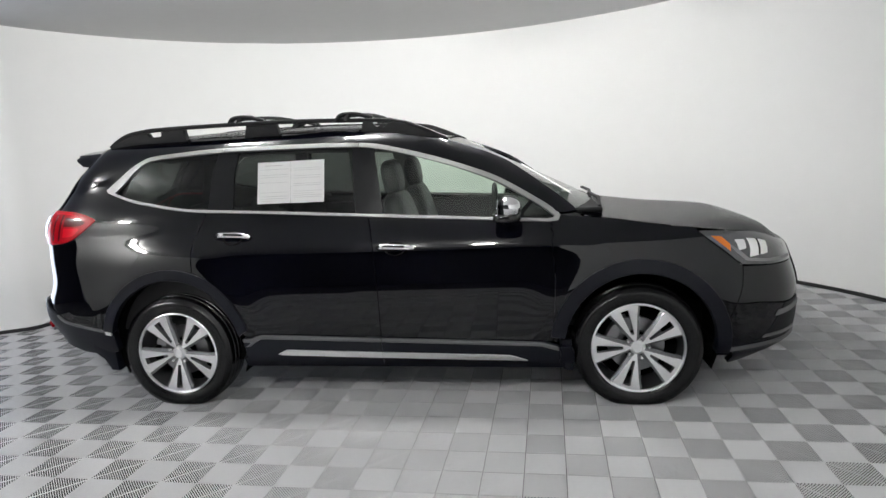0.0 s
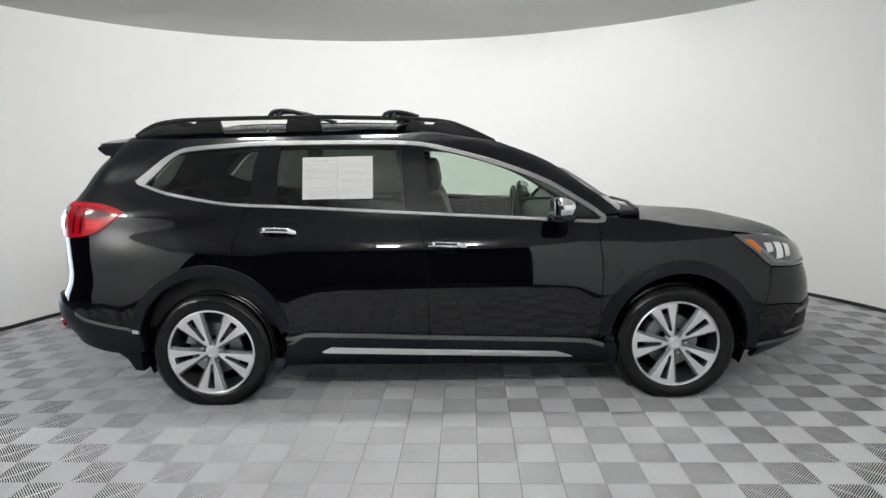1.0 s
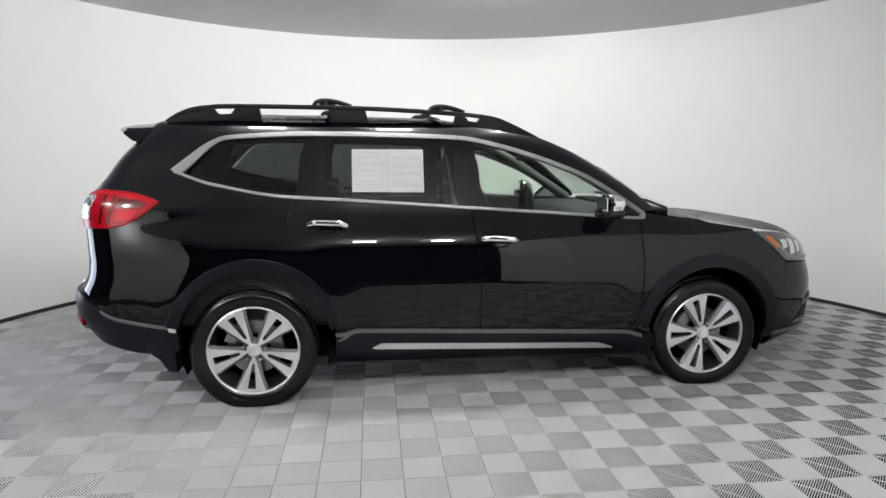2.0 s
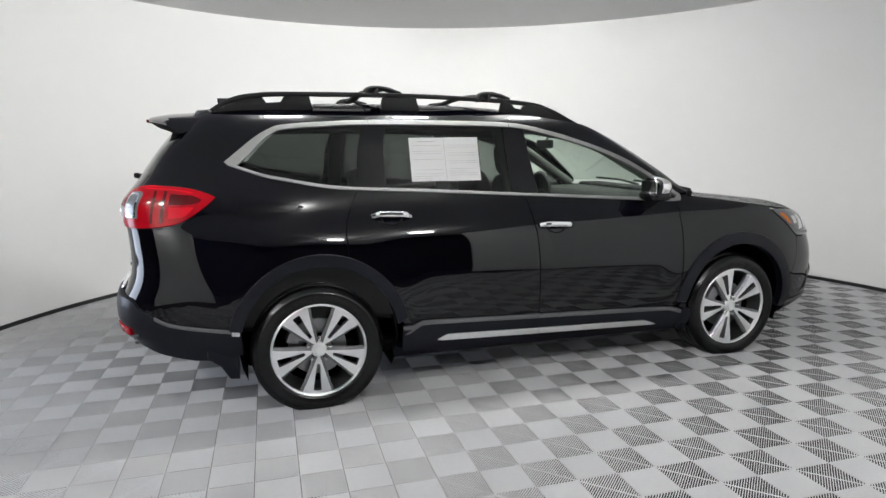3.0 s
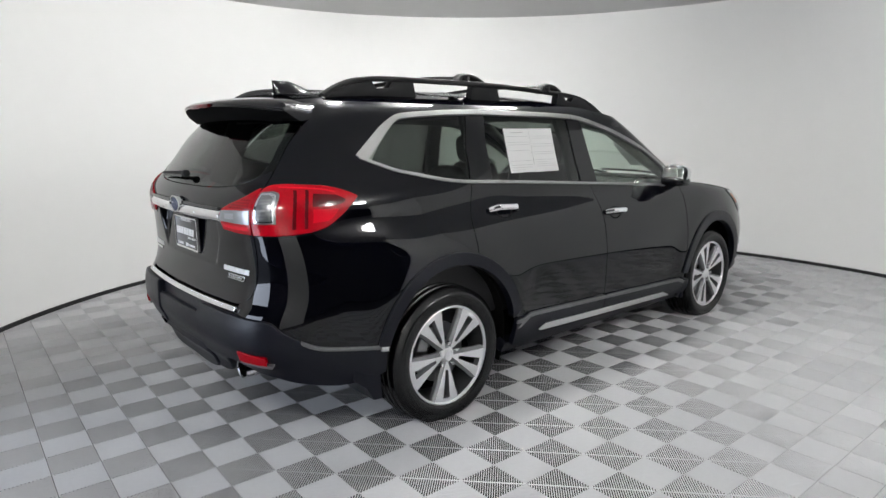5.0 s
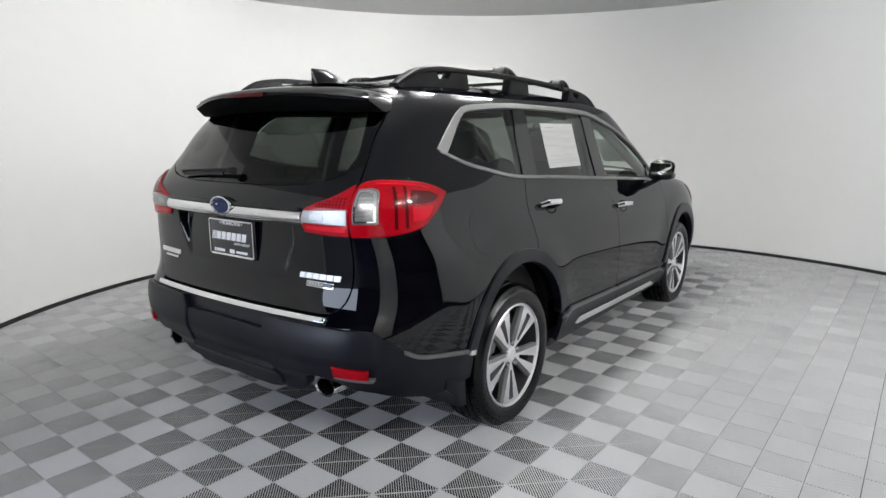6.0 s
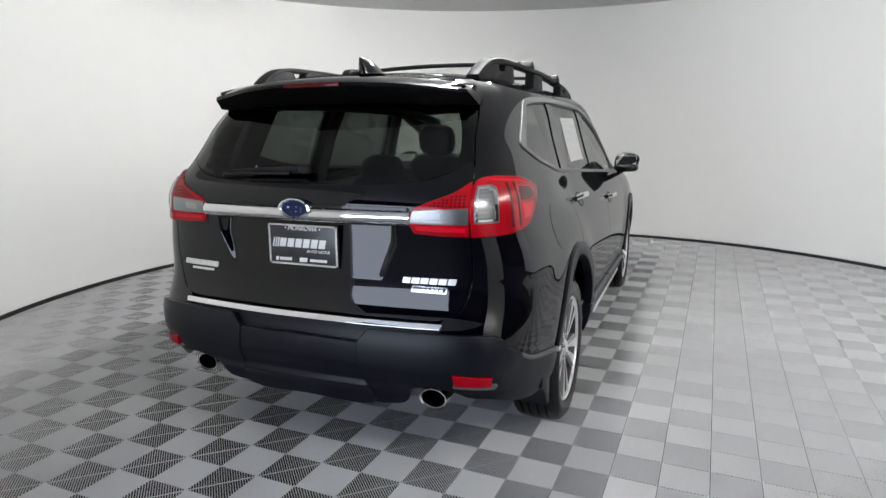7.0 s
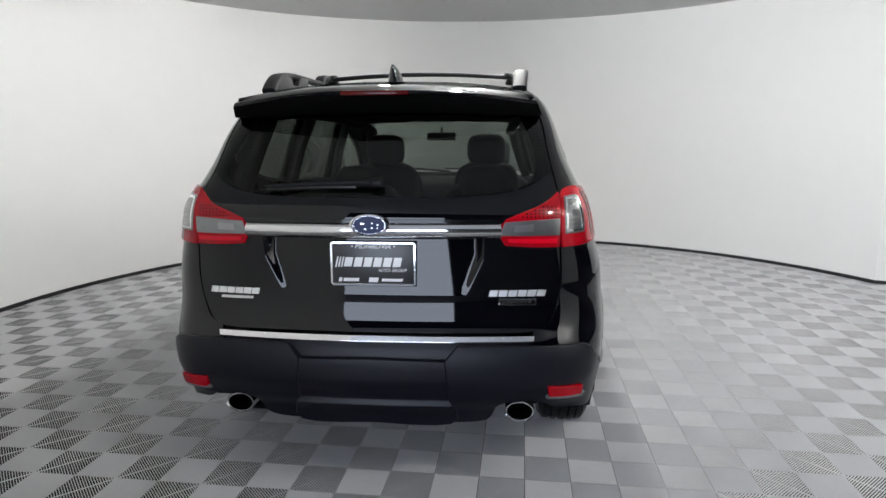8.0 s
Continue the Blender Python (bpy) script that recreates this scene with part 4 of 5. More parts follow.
bm = bmesh.new()
ys = [-0.582 + 1.164 * k / 48 for k in range(49)]
rows = [[bm.verts.new(p) for p in spoiler_section(y)] for y in ys]
for a, b in zip(rows, rows[1:]):
    for k in range(len(a)):
        bm.faces.new((a[k], a[(k + 1) % len(a)], b[(k + 1) % len(a)], b[k]))
bm.faces.new(rows[0])
bm.faces.new(list(reversed(rows[-1])))
spoiler = part("spoiler", bm, PAINT, tailgate, "gloss black roof spoiler, underside blackened in place of shade", sharp=50)
# downward faces take the dull black: shade put into the colour
spoiler.data.materials.append(DARK)
for f in spoiler.data.polygons:
    f.material_index = 1 if f.normal.z < -0.45 else 0
bm = bmesh.new()
box(bm, -2.3335, 0.0, 1.650, 0.016, 0.265, 0.020, 0.006)
part("high_brake_lamp", bm, RED_DARK, spoiler, "slim red high brake lamp")

# ---- roof, bonnet, windscreen and nose ----
def strip_surface(name, xs, edge, crown, mat, label, power=2.6, parent=car, n=28):
    verts, faces = [], []
    for x in xs:
        ze = table(x, edge)
        _, yb = skin_xy(*S(x, ze))
        for k in range(n + 1):
            v = -1 + 2 * k / n
            verts.append((x, yb * v, ze + crown(x) * (1 - abs(v) ** power)))
    m = n + 1
    for i in range(len(xs) - 1):
        for k in range(n):
            faces.append((i * m + k, (i + 1) * m + k, (i + 1) * m + k + 1, i * m + k + 1))
    bm = bmesh.new()
    bv = [bm.verts.new(v) for v in verts]
    for f in faces:
        bm.faces.new([bv[i] for i in f])
    bmesh.ops.solidify(bm, geom=bm.faces[:], thickness=0.012)
    return part(name, bm, mat, parent, label, sharp=60)


strip_surface("roof", [-2.04 + 2.40 * k / 30 for k in range(31)], ROOF_EDGE, lambda x: 0.042 + 0.012 * smooth(-2.0, -1.2, x) - 0.030 * smooth(-0.2, 0.36, x), PAINT, "gloss black roof")
strip_surface("headliner", [-1.95 + 2.20 * k / 20 for k in range(21)], above(ROOF_EDGE, -0.055), lambda x: 0.03, HEADLINER, "pale grey headliner")
HOOD_EDGE = [(1.06, 1.139), (1.2, 1.122), (1.34, 1.106), (1.466, 1.084), (1.65, 1.057), (1.84, 1.029), (2.09, 0.992), (2.22, 0.955), (2.32, 0.90)]
strip_surface("bonnet", [1.16 + 1.15 * k / 28 for k in range(29)], HOOD_EDGE, lambda x: 0.006 + 0.066 * smooth(1.45, 2.40, x) - 0.020 * smooth(2.26, 2.33, x), PAINT, "gloss black bonnet", power=5.0)
# windscreen between the pillars
verts, faces, rows_n, cols = [], [], 14, 24
for i in range(rows_n + 1):
    t = i / rows_n
    x, z = 1.10 - 0.75 * t, 1.165 + 0.452 * t
    _, yb = skin_xy(*S(min(x, 1.10), z))
    for k in range(cols + 1):
        v = -1 + 2 * k / cols
        verts.append((x + (0.17 - 0.15 * t) * (1 - v * v), (yb - 0.01) * v, z + 0.010 * (1 - v * v)))
m_ = cols + 1
faces = [(i * m_ + k, i * m_ + k + 1, (i + 1) * m_ + k + 1, (i + 1) * m_ + k) for i in range(rows_n) for k in range(cols)]
mesh_object("windscreen", verts, faces, GLASS_SCREEN, car, "clear sloping windscreen", smooth=True)
part("cowl", rounded(0.20, 1.28, 0.04, 0.018, at=(1.19, 0, 1.135)), SATIN_BLACK, car, "black plastic cowl under the windscreen")
for y0, y1 in ((-0.62, 0.05), (0.0, 0.62)):
    sweep("front_wiper", [(1.27, y0, 1.158), (1.30, (y0 + y1) / 2, 1.182), (1.27, y1, 1.186)], 0.022, 0.018, SATIN_BLACK, car, "black front wiper at rest")


def F(y, z):
    """u, z of a point of the nose y to the right of the middle."""
    u = solve(lambda q: -skin_xy(q, z)[1], -abs(y), 2.6, 4.0)
    return (u, z)


for left in (False, True):
    nose = ([S(1.955, 0.515), S(2.025, 0.70), S(2.032, 0.808), S(2.19, 0.797)] + [F(0.62, 0.787), F(0.45, 0.82), F(0.0, 0.84), F(0.0, 0.36)]
            + [F(0.5, 0.345), F(0.72, 0.345), S(2.10, 0.335), S(1.965, 0.325)])
    fb = panel("front_bumper", nose, PAINT, car, "gloss black front bumper half", left=left, thick=0.03)
    panel("bumper_lip", [S(1.965, 0.322), S(2.10, 0.332), F(0.72, 0.342), F(0.5, 0.342), F(0.0, 0.356), F(0.0, 0.26), F(0.5, 0.24), F(0.66, 0.225), S(1.985, 0.205)], CLAD, car, "matt black lower bumper lip", out=0.010, left=left, thick=0.03)
    panel("lip_edge", [S(1.965, 0.325), S(2.10, 0.335), F(0.72, 0.346), F(0.5, 0.346), F(0.5, 0.332), F(0.72, 0.332), S(2.10, 0.320), S(1.965, 0.310)], CLAD_EDGE, fb, "satin grey lip edge", out=0.014, left=left, thick=0.02)
    head = SS([(1.79, 1.016), (1.857, 0.960), (1.92, 0.911), (1.99, 0.848), (2.03, 0.822)], 2) + [S(2.19, 0.805), F(0.60, 0.797), F(0.58, 0.905)] + SS([(2.24, 0.940), (2.177, 0.966), (2.09, 0.988), (1.95, 1.006)], 2)
    hl = panel("headlamp", head, HEAD_LENS, car, "clear headlamp with silver reflectors", out=0.006, thick=0.03, left=left, lip=0.005, step=0.025)
    panel("amber_marker", [S(1.855, 0.985), S(1.90, 0.945), S(1.955, 0.900), S(1.955, 0.935), S(1.91, 0.978)], AMBER, hl, "amber side marker", out=0.009, thick=0.008, left=left, step=0.02, lip=0.002)
    panel("lamp_surround", [F(0.64, 0.80), F(0.50, 0.80), F(0.50, 0.90), F(0.64, 0.91)], GLOSS_BLACK, hl, "gloss black inner lamp housing", out=0.004, thick=0.01, left=left)
    panel("lamp_module", [S(1.985, 0.955), S(2.040, 0.952), S(2.048, 0.905), S(2.005, 0.898)], CHROME, hl, "small bright lamp module", out=0.0085, thick=0.006, left=left, step=0.015, lip=0.003)
    panel("lamp_module", [S(2.060, 0.956), S(2.120, 0.946), S(2.175, 0.930), S(2.180, 0.868), S(2.070, 0.858)], BRIGHT, hl, "large bright lamp module", out=0.0090, thick=0.006, left=left, step=0.015, lip=0.004)
    panel("module_frame", [S(2.112, 0.948), S(2.122, 0.946), S(2.130, 0.863), S(2.120, 0.862)], GLOSS_BLACK, hl, "dark rib across the lamp module", out=0.0115, thick=0.006, left=left, step=0.02, lip=0.001)
    panel("lamp_inner", SS([(1.94, 0.945), (1.965, 0.915), (2.02, 0.862), (2.05, 0.838)], 2) + [S(2.19, 0.818), F(0.62, 0.812), F(0.60, 0.826), S(2.18, 0.834), S(2.06, 0.852), S(1.98, 0.918)], SATIN, hl, "satin running light strip", out=0.0085, thick=0.005, left=left, step=0.02, lip=0.001)
    panel("fog_bezel", [F(0.82, 0.372), F(0.62, 0.37), F(0.55, 0.48), F(0.60, 0.57), F(0.76, 0.56)], SATIN_BLACK, fb, "black fog lamp bezel", out=0.004, thick=0.01, left=left, step=0.02)
    panel("fog_trim", [F(0.80, 0.500), F(0.62, 0.525), F(0.62, 0.553), F(0.79, 0.525)], SATIN, fb, "satin chrome fog lamp trim", out=0.012, thick=0.012, left=left, step=0.02, lip=0.004)
    panel("fog_trim", [F(0.82, 0.375), F(0.64, 0.385), F(0.64, 0.400), F(0.815, 0.390)], SATIN, fb, "satin chrome lower trim", out=0.010, thick=0.012, left=left, step=0.02, lip=0.004)
    panel("grille_half", [F(0.50, 0.62), F(0.48, 0.86), F(0.0, 0.87), F(0.0, 0.60)], GLOSS_BLACK, fb, "black grille half with chrome edge", out=0.008, thick=0.02, left=left)

# ---- roof rails and cross bars ----
RAIL = [(-1.945, -0.558, 1.69), (-1.88, -0.564, 1.73), (-1.8, -0.570, 1.763), (-1.7, -0.573, 1.779), (-1.58, -0.574, 1.787), (-1.2, -0.576, 1.79), (-0.7, -0.573, 1.786), (-0.18, -0.558, 1.765), (0.05, -0.558, 1.742), (0.16, -0.566, 1.705), (0.25, -0.562, 1.665), (0.355, -0.560, 1.615)]
for s in (1, -1):
    path = [(x, y * s, z) for x, y, z in catmull(RAIL, 5)]
    rail = sweep("roof_rail", path, 0.062, 0.028, SATIN_BLACK, car, "satin black roof rail")
    base_z = lambda x: table(x, ROOF_EDGE) - 0.012
    top_z = lambda x: table(x, [(p[0], p[2]) for p in RAIL])
    def web(x0, x1, hole=None):
        n = 10
        xs = [x0 + (x1 - x0) * k / n for k in range(n + 1)]
        out = [(x, top_z(x) - 0.004) for x in xs]
        low = [(x + (0.025 if k == n else (-0.0 if k else -0.02)), base_z(x)) for k, x in enumerate(xs)]
        if hole:
            a, b, d = hole
            out = [(x, z) for x, z in out if not a - 0.02 < x < b + 0.02]
            i = next(k for k, (x, z) in enumerate(out) if x > a)
            out[i:i] = [(a - 0.012, top_z(a) - 0.013), (a + 0.012, top_z(a) - d), (b - 0.012, top_z(b) - d), (b + 0.012, top_z(b) - 0.013)]
        return extrude_outline(out + list(reversed(low)), -0.566 * s - 0.026, -0.566 * s + 0.026, 0.004)
    for rng in ((-1.92, -1.41, (-1.66, -1.56, 0.045)), (-0.965, -0.765, None), (-0.185, 0.33, (-0.115, -0.035, 0.040))):
        part("rail_foot", web(*rng), SATIN_BLACK, rail, "satin black rail foot")

for xb, zb in ((-0.985, 1.835), (-0.262, 1.812)):
    bar = [(xb, -0.51 + 1.02 * k / 20, zb - 0.012 + 0.022 * (1 - (2 * k / 20 - 1) ** 2)) for k in range(21)]
    cb = sweep("cross_bar", bar, 0.066, 0.022, SATIN_BLACK, car, "satin black aero cross bar")
    for s in (1, -1):
        foot = [(xb - 0.10, s * 0.572, zb - 0.050), (xb - 0.075, s * 0.570, zb - 0.012), (xb - 0.02, s * 0.562, zb - 0.002), (xb + 0.05, s * 0.552, zb - 0.010), (xb + 0.13, s * 0.535, zb - 0.034)]
        sweep("bar_clamp", catmull(foot, 4), 0.060, 0.028, SATIN_BLACK, cb, "curved black clamp")
        sweep("bar_arm", catmull([(xb - 0.045, s * 0.572, zb - 0.045), (xb - 0.03, s * 0.562, zb - 0.015), (xb, s * 0.535, zb - 0.006), (xb, s * 0.50, zb - 0.004)], 4), 0.070, 0.034, SATIN_BLACK, cb, "black bar end")
# shark fin aerial
bm = bmesh.new()
fin_rows = []
for k in range(9):
    t = k / 8
    z = 1.715 + 0.085 * t
    x0, x1 = -1.925 - 0.006 * t, -1.66 - 0.17 * t ** 1.7
    w = 0.036 * (1 - t) ** 0.7 + 0.005
    ring = []
    for j in range(16):
        a = 2 * math.pi * j / 16
        c = math.cos(a)
        ring.append(bm.verts.new(((x0 + x1) / 2 + (x1 - x0) / 2 * c, w * math.sin(a) * (1 - 0.35 * max(c, 0)), z)))
    fin_rows.append(ring)
for a, b in zip(fin_rows, fin_rows[1:]):
    for j in range(16):
        bm.faces.new((a[j], a[(j + 1) % 16], b[(j + 1) % 16], b[j]))
bm.faces.new(fin_rows[-1])
part("aerial_fin", bm, GLOSS_BLACK, car, "black shark fin aerial", sharp=50)

# ---- door handles and mirrors ----
for left in (False, True):
    s = 1 if left else -1
    for own, x0, x1, z in ((("rear_door", -1.126, -0.874, 1.090)), (("front_door", -0.085, 0.163, 0.996))):
        door = [o for o in car.children if o.name.startswith(own)][1 if left else 0]
        cx = (x0 + x1) / 2
        cup = [S(cx + 0.066 * math.cos(a), z - 0.012 + 0.038 * math.sin(a)) for a in [2 * math.pi * k / 24 for k in range(24)]]
        panel("handle_cup", cup, DARK, door, "dark handle recess", out=0.002, thick=0.004, left=left, dent=lambda p, cx=cx, z=z: -0.012 * smooth(1.0, 0.3, math.hypot((p.x - cx) / 0.066, (p.z - z + 0.012) / 0.038)), step=0.012)
        pts = []
        for k in range(13):
            t = k / 12
            x = x0 + 0.012 + (x1 - x0 - 0.024) * t
            p = skin(*S(x, z - 0.01 * t), 0.006 + 0.034 * smooth(0, 0.2, t) * smooth(1, 0.8, t))
            pts.append((p.x, abs(p.y) * s, p.z))
        sweep("door_handle", pts, 0.022, 0.034, CHROME, door, "chrome pull handle", seg=14, taper=lambda t: 0.75 + 0.25 * smooth(0, 0.12, t) * smooth(1, 0.88, t))
    door = [o for o in car.children if o.name.startswith("front_door")][1 if left else 0]
    bm = bmesh.new()
    bmesh.ops.create_uvsphere(bm, u_segments=28, v_segments=18, radius=1)
    for v in bm.verts:
        c = v.co
        for i in range(3):
            c[i] = math.copysign(abs(c[i]) ** 0.72, c[i])
        fx = c.x * (0.085 if c.x > 0 else 0.045)
        v.co = Vector((0.715 + fx, s * (0.970 + c.y * 0.098 + 0.012 * c.z), 1.203 + c.z * 0.075 * (1 - 0.12 * c.y) * (1 - 0.18 * max(c.x, 0))))
    mirror = part("mirror_cap", bm, CHROME, door, "chrome door mirror cap with a black rear rim", sharp=70)
    mirror.data.materials.append(GLOSS_BLACK)
    for f in mirror.data.polygons:
        f.material_index = 1 if f.center.x < 0.700 else 0
    bm = bmesh.new()
    bmesh.ops.create_uvsphere(bm, u_segments=28, v_segments=12, radius=1)
    for v in bm.verts:
        c = v.co
        for i in range(3):
            c[i] = math.copysign(abs(c[i]) ** 0.62, c[i])
        v.co = Vector((0.715 + c.x * 0.082, s * (0.968 + c.y * 0.096), 1.158 + c.z * 0.034))
    part("mirror_base", bm, GLOSS_BLACK, mirror, "gloss black mirror underside", sharp=70)
    part("mirror_glass", rounded(0.006, 0.158, 0.108, 0.002, 1, at=(0.667, s * 0.970, 1.200)), MIRROR, mirror, "mirror glass")
    sweep("mirror_arm", [(0.74, s * 0.83, 1.085), (0.735, s * 0.885, 1.098), (0.72, s * 0.95, 1.135)], 0.085, 0.035, GLOSS_BLACK, mirror, "gloss black mirror arm")

# ---- wheels ----
HUB_Z, TYRE_R, RIM_R = 0.346, 0.378, 0.268


def flatten(v):
    """Tyre pressed flat where it stands, bulging a little beside."""
    if v.z < -HUB_Z:
        d = -HUB_Z - v.z
        return Vector((v.x, v.y * (1 + 0.9 * d), -HUB_Z))
    return v


def make_wheel():
    w = new("wheel")
    w["label"] = "black tyre on a two-tone ten-spoke alloy wheel"
    half = 0.122
    tread = []
    for k in range(41):
        y = -0.098 + 0.196 * k / 40
        groove = any(abs(y - g) < 0.0052 for g in (-0.062, -0.022, 0.022, 0.062))
        tread.append((TYRE_R - 0.010 * (y / 0.098) ** 2 - (0.009 if groove else 0), y))
    side = [(0.262, -0.100), (0.271, -0.108), (0.280, -0.113), (0.289, -0.1185), (0.293, -0.1185), (0.297, -0.120), (0.315, half), (0.333, -0.1225), (0.337, -0.1215), (0.343, -0.118), (0.352, -0.111), (0.3605, -0.103)]
    side = [(r, -abs(y)) for r, y in side]
    prof = side + tread + [(r, -y) for r, y in reversed(side)] + [side[0]]
    revolve("tyre", prof, RUBBER, w, "black rubber tyre", seg=108, warp=flatten, closed=False, sharp=50)
    face = -0.108
    lip = [(0.2705, face + 0.006), (0.2715, face), (0.266, face - 0.004), (0.260, face - 0.001), (0.256, face + 0.010), (0.262, face + 0.012), (0.2705, face + 0.006)]
    revolve("rim", lip, MACHINED, w, "bright alloy rim lip", seg=96, sharp=35)
    barrel = [(0.256, face + 0.010), (0.250, face + 0.05), (0.244, face + 0.19), (0.262, face + 0.21), (0.262, face + 0.012), (0.256, face + 0.010)]
    revolve("rim_barrel", barrel, BARREL, w, "grey rim barrel, darkened in place of shade", seg=72, sharp=35)
    # ten spokes in five pairs
    def spoke(sign):
        rows = []
        for r in (0.040, 0.055, 0.070, 0.083, 0.085, 0.1, 0.12, 0.14, 0.16, 0.18, 0.20, 0.22, 0.236, 0.238, 0.250, 0.262):
            t = (r - 0.04) / 0.222
            inner = 0.0085 + 0.0145 * (r - 0.085) / 0.153 if 0.084 < r < 0.237 else 0.0
            outer = 0.010 + 0.345 * r
            y = face + 0.004 + 0.016 * (1 - t) ** 1.5
            rows.append((r, inner, outer, y))
        bm = bmesh.new()
        rings = []
        t_of = lambda r: (r - 0.04) / 0.222
        for r, a, b, y in rows:
            rr = math.sqrt(max(r * r - b * b * 0.55, 1e-6)) if r > 0.2 else r
            deep = 0.034 + 0.012 * (1 - r / 0.26)
            mid = b - 0.013 - 0.004 * (1 - t_of(r))
            pts = [(a * sign, y), (mid * sign, y), (b * sign, y + 0.013), ((b - 0.002) * sign, y + deep), (a * sign, y + deep)]
            rings.append([bm.verts.new((x, yy, (r if i in (0, 4) else (r + rr) / 2 if i == 1 else rr))) for i, (x, yy) in enumerate(pts)])
        for p, q in zip(rings, rings[1:]):
            for i in range(5):
                bm.faces.new((p[i], p[(i + 1) % 5], q[(i + 1) % 5], q[i]))
        bm.faces.new(rings[0])
        bm.faces.new(list(reversed(rings[-1])))
        bmesh.ops.recalc_face_normals(bm, faces=bm.faces)
        for f in bm.faces:
            n = f.normal
            f.material_index = 0 if n.y < -0.93 else 1
        return bm
    shared = []
    for sign in (1, -1):
        ob = part("spoke", spoke(sign), MACHINED, w, "machined spoke with dark grey flank", sharp=25)
        ob.data.materials.append(POCKET)
        shared.append(ob)
    for k in range(5):
        for ob in shared:
            o = ob if k == 0 else ob.copy()
            if k:
                scene.collection.objects.link(o)
            o.parent = w
            o.matrix_basis = Matrix.Rotation(radians(72 * k + 180), 4, "Y")
    revolve("hub_cap", [(0.0, face + 0.010), (0.022, face + 0.010), (0.0235, face + 0.013), (0.025, face + 0.013), (0.0265, face + 0.009), (0.029, face + 0.009), (0.031, face + 0.014), (0.040, face + 0.017), (0.048, face + 0.032), (0.048, face + 0.055), (0.0, face + 0.055)], MACHINED, w, "alloy wheel hub with centre cap", seg=40)
    nut = None
    for k in range(5):
        if nut is None:
            nut = revolve("wheel_nut", [(0.0, -0.012), (0.008, -0.010), (0.0105, -0.004), (0.0105, 0.02), (0.0, 0.02)], CHROME, w, "chrome wheel nut", seg=10)
            o = nut
        else:
            o = nut.copy()
            scene.collection.objects.link(o)
        a = radians(72 * k + 36 - 90)
        o.matrix_basis = Matrix.Translation((0.066 * math.cos(a), face + 0.018, 0.066 * math.sin(a)))
    revolve("brake_disc", [(0.08, -0.020), (0.165, -0.020), (0.165, 0.010), (0.08, 0.010), (0.08, -0.020)], STEEL, w, "steel brake disc", seg=60)
    cal = arc(0, 0, 0.185, 108, 165, 8) + arc(0, 0, 0.118, 165, 108, 8)
    part("caliper", extrude_outline(cal, -0.055, 0.03, 0.008), CALIPER, w, "grey brake caliper")
    revolve("inner_hub", [(0.0, -0.02), (0.09, -0.02), (0.24, 0.07), (0.24, 0.09), (0.0, 0.09)], DARK, w, "dark wheel back", seg=40)
    return w


wheel = make_wheel()
first_wheel = wheel
spots = [(-1.445, -0.812, 0, 5), (1.445, -0.812, 0, 17), (-1.445, 0.812, 180, 20), (1.445, 0.812, 180, 50)]
for k, (x, y, turn, spin) in enumerate(spots):
    # the tyre stays flat below; the alloy parts take the spin
    w = first_wheel if k == 0 else copy_thing(first_wheel, Matrix.Identity(4))
    w.parent = car
    w.matrix_basis = Matrix.Translation((x, y, HUB_Z)) @ Matrix.Rotation(radians(turn), 4, "Z")
    for o in w.children:
        if o.name.split(".")[0] in ("spoke", "wheel_nut"):
            o.matrix_basis = Matrix.Rotation(radians(spin - (spots[0][3] if k else 0)), 4, "Y") @ o.matrix_basis
# wheel wells
for x, s in ((ARCH_R[0], -1), (ARCH_R[0], 1), (ARCH_F[0], -1), (ARCH_F[0], 1)):
    bm = bmesh.new()
    z0 = 0.39
    rings = []
    for yy in (0.875, 0.52):
        rings.append([bm.verts.new((x + 0.452 * math.cos(radians(a)), s * yy, z0 + 0.452 * math.sin(radians(a)))) for a in range(-25, 206, 10)])
    for k in range(len(rings[0]) - 1):
        bm.faces.new((rings[0][k], rings[0][k + 1], rings[1][k + 1], rings[1][k]))
    bm.faces.new(rings[1])
    part("wheel_well", bm, DARK, car, "dark felt wheel well")

# ---- cabin ----
part("cabin_floor", rounded(3.6, 1.50, 0.06, 0.02, at=(-0.45, 0, 0.47)), CABIN, car, "dark cabin carpet")
for s in (1, -1):
    part("door_lining", rounded(3.2, 0.05, 0.66, 0.02, at=(-0.65, s * 0.785, 0.81)), CABIN, car, "dark door lining")
part("dashboard", rounded(0.50, 1.44, 0.30, 0.08, at=(0.93, 0, 0.98)), CABIN, car, "dark dashboard")
part("cargo_lining", rounded(0.10, 1.20, 0.45, 0.03, at=(-2.25, 0, 0.92)), CABIN, car, "dark tailgate lining")


def cushion(cx, cy, cz, sx, sy, sz, tilt=0.0, soft=0.55):
    """A padded block with full, rounded sides."""
    bm = bmesh.new()
    bmesh.ops.create_uvsphere(bm, u_segments=24, v_segments=16, radius=1)
    for v in bm.verts:
        v.co = Vector(math.copysign(abs(c) ** soft, c) * h / 2 for c, h in zip(v.co, (sx, sy, sz)))
    bmesh.ops.transform(bm, matrix=Matrix.Translation((cx, cy, cz)) @ pose(0, 0, 0, 0, tilt, 0), verts=bm.verts)
    return bm


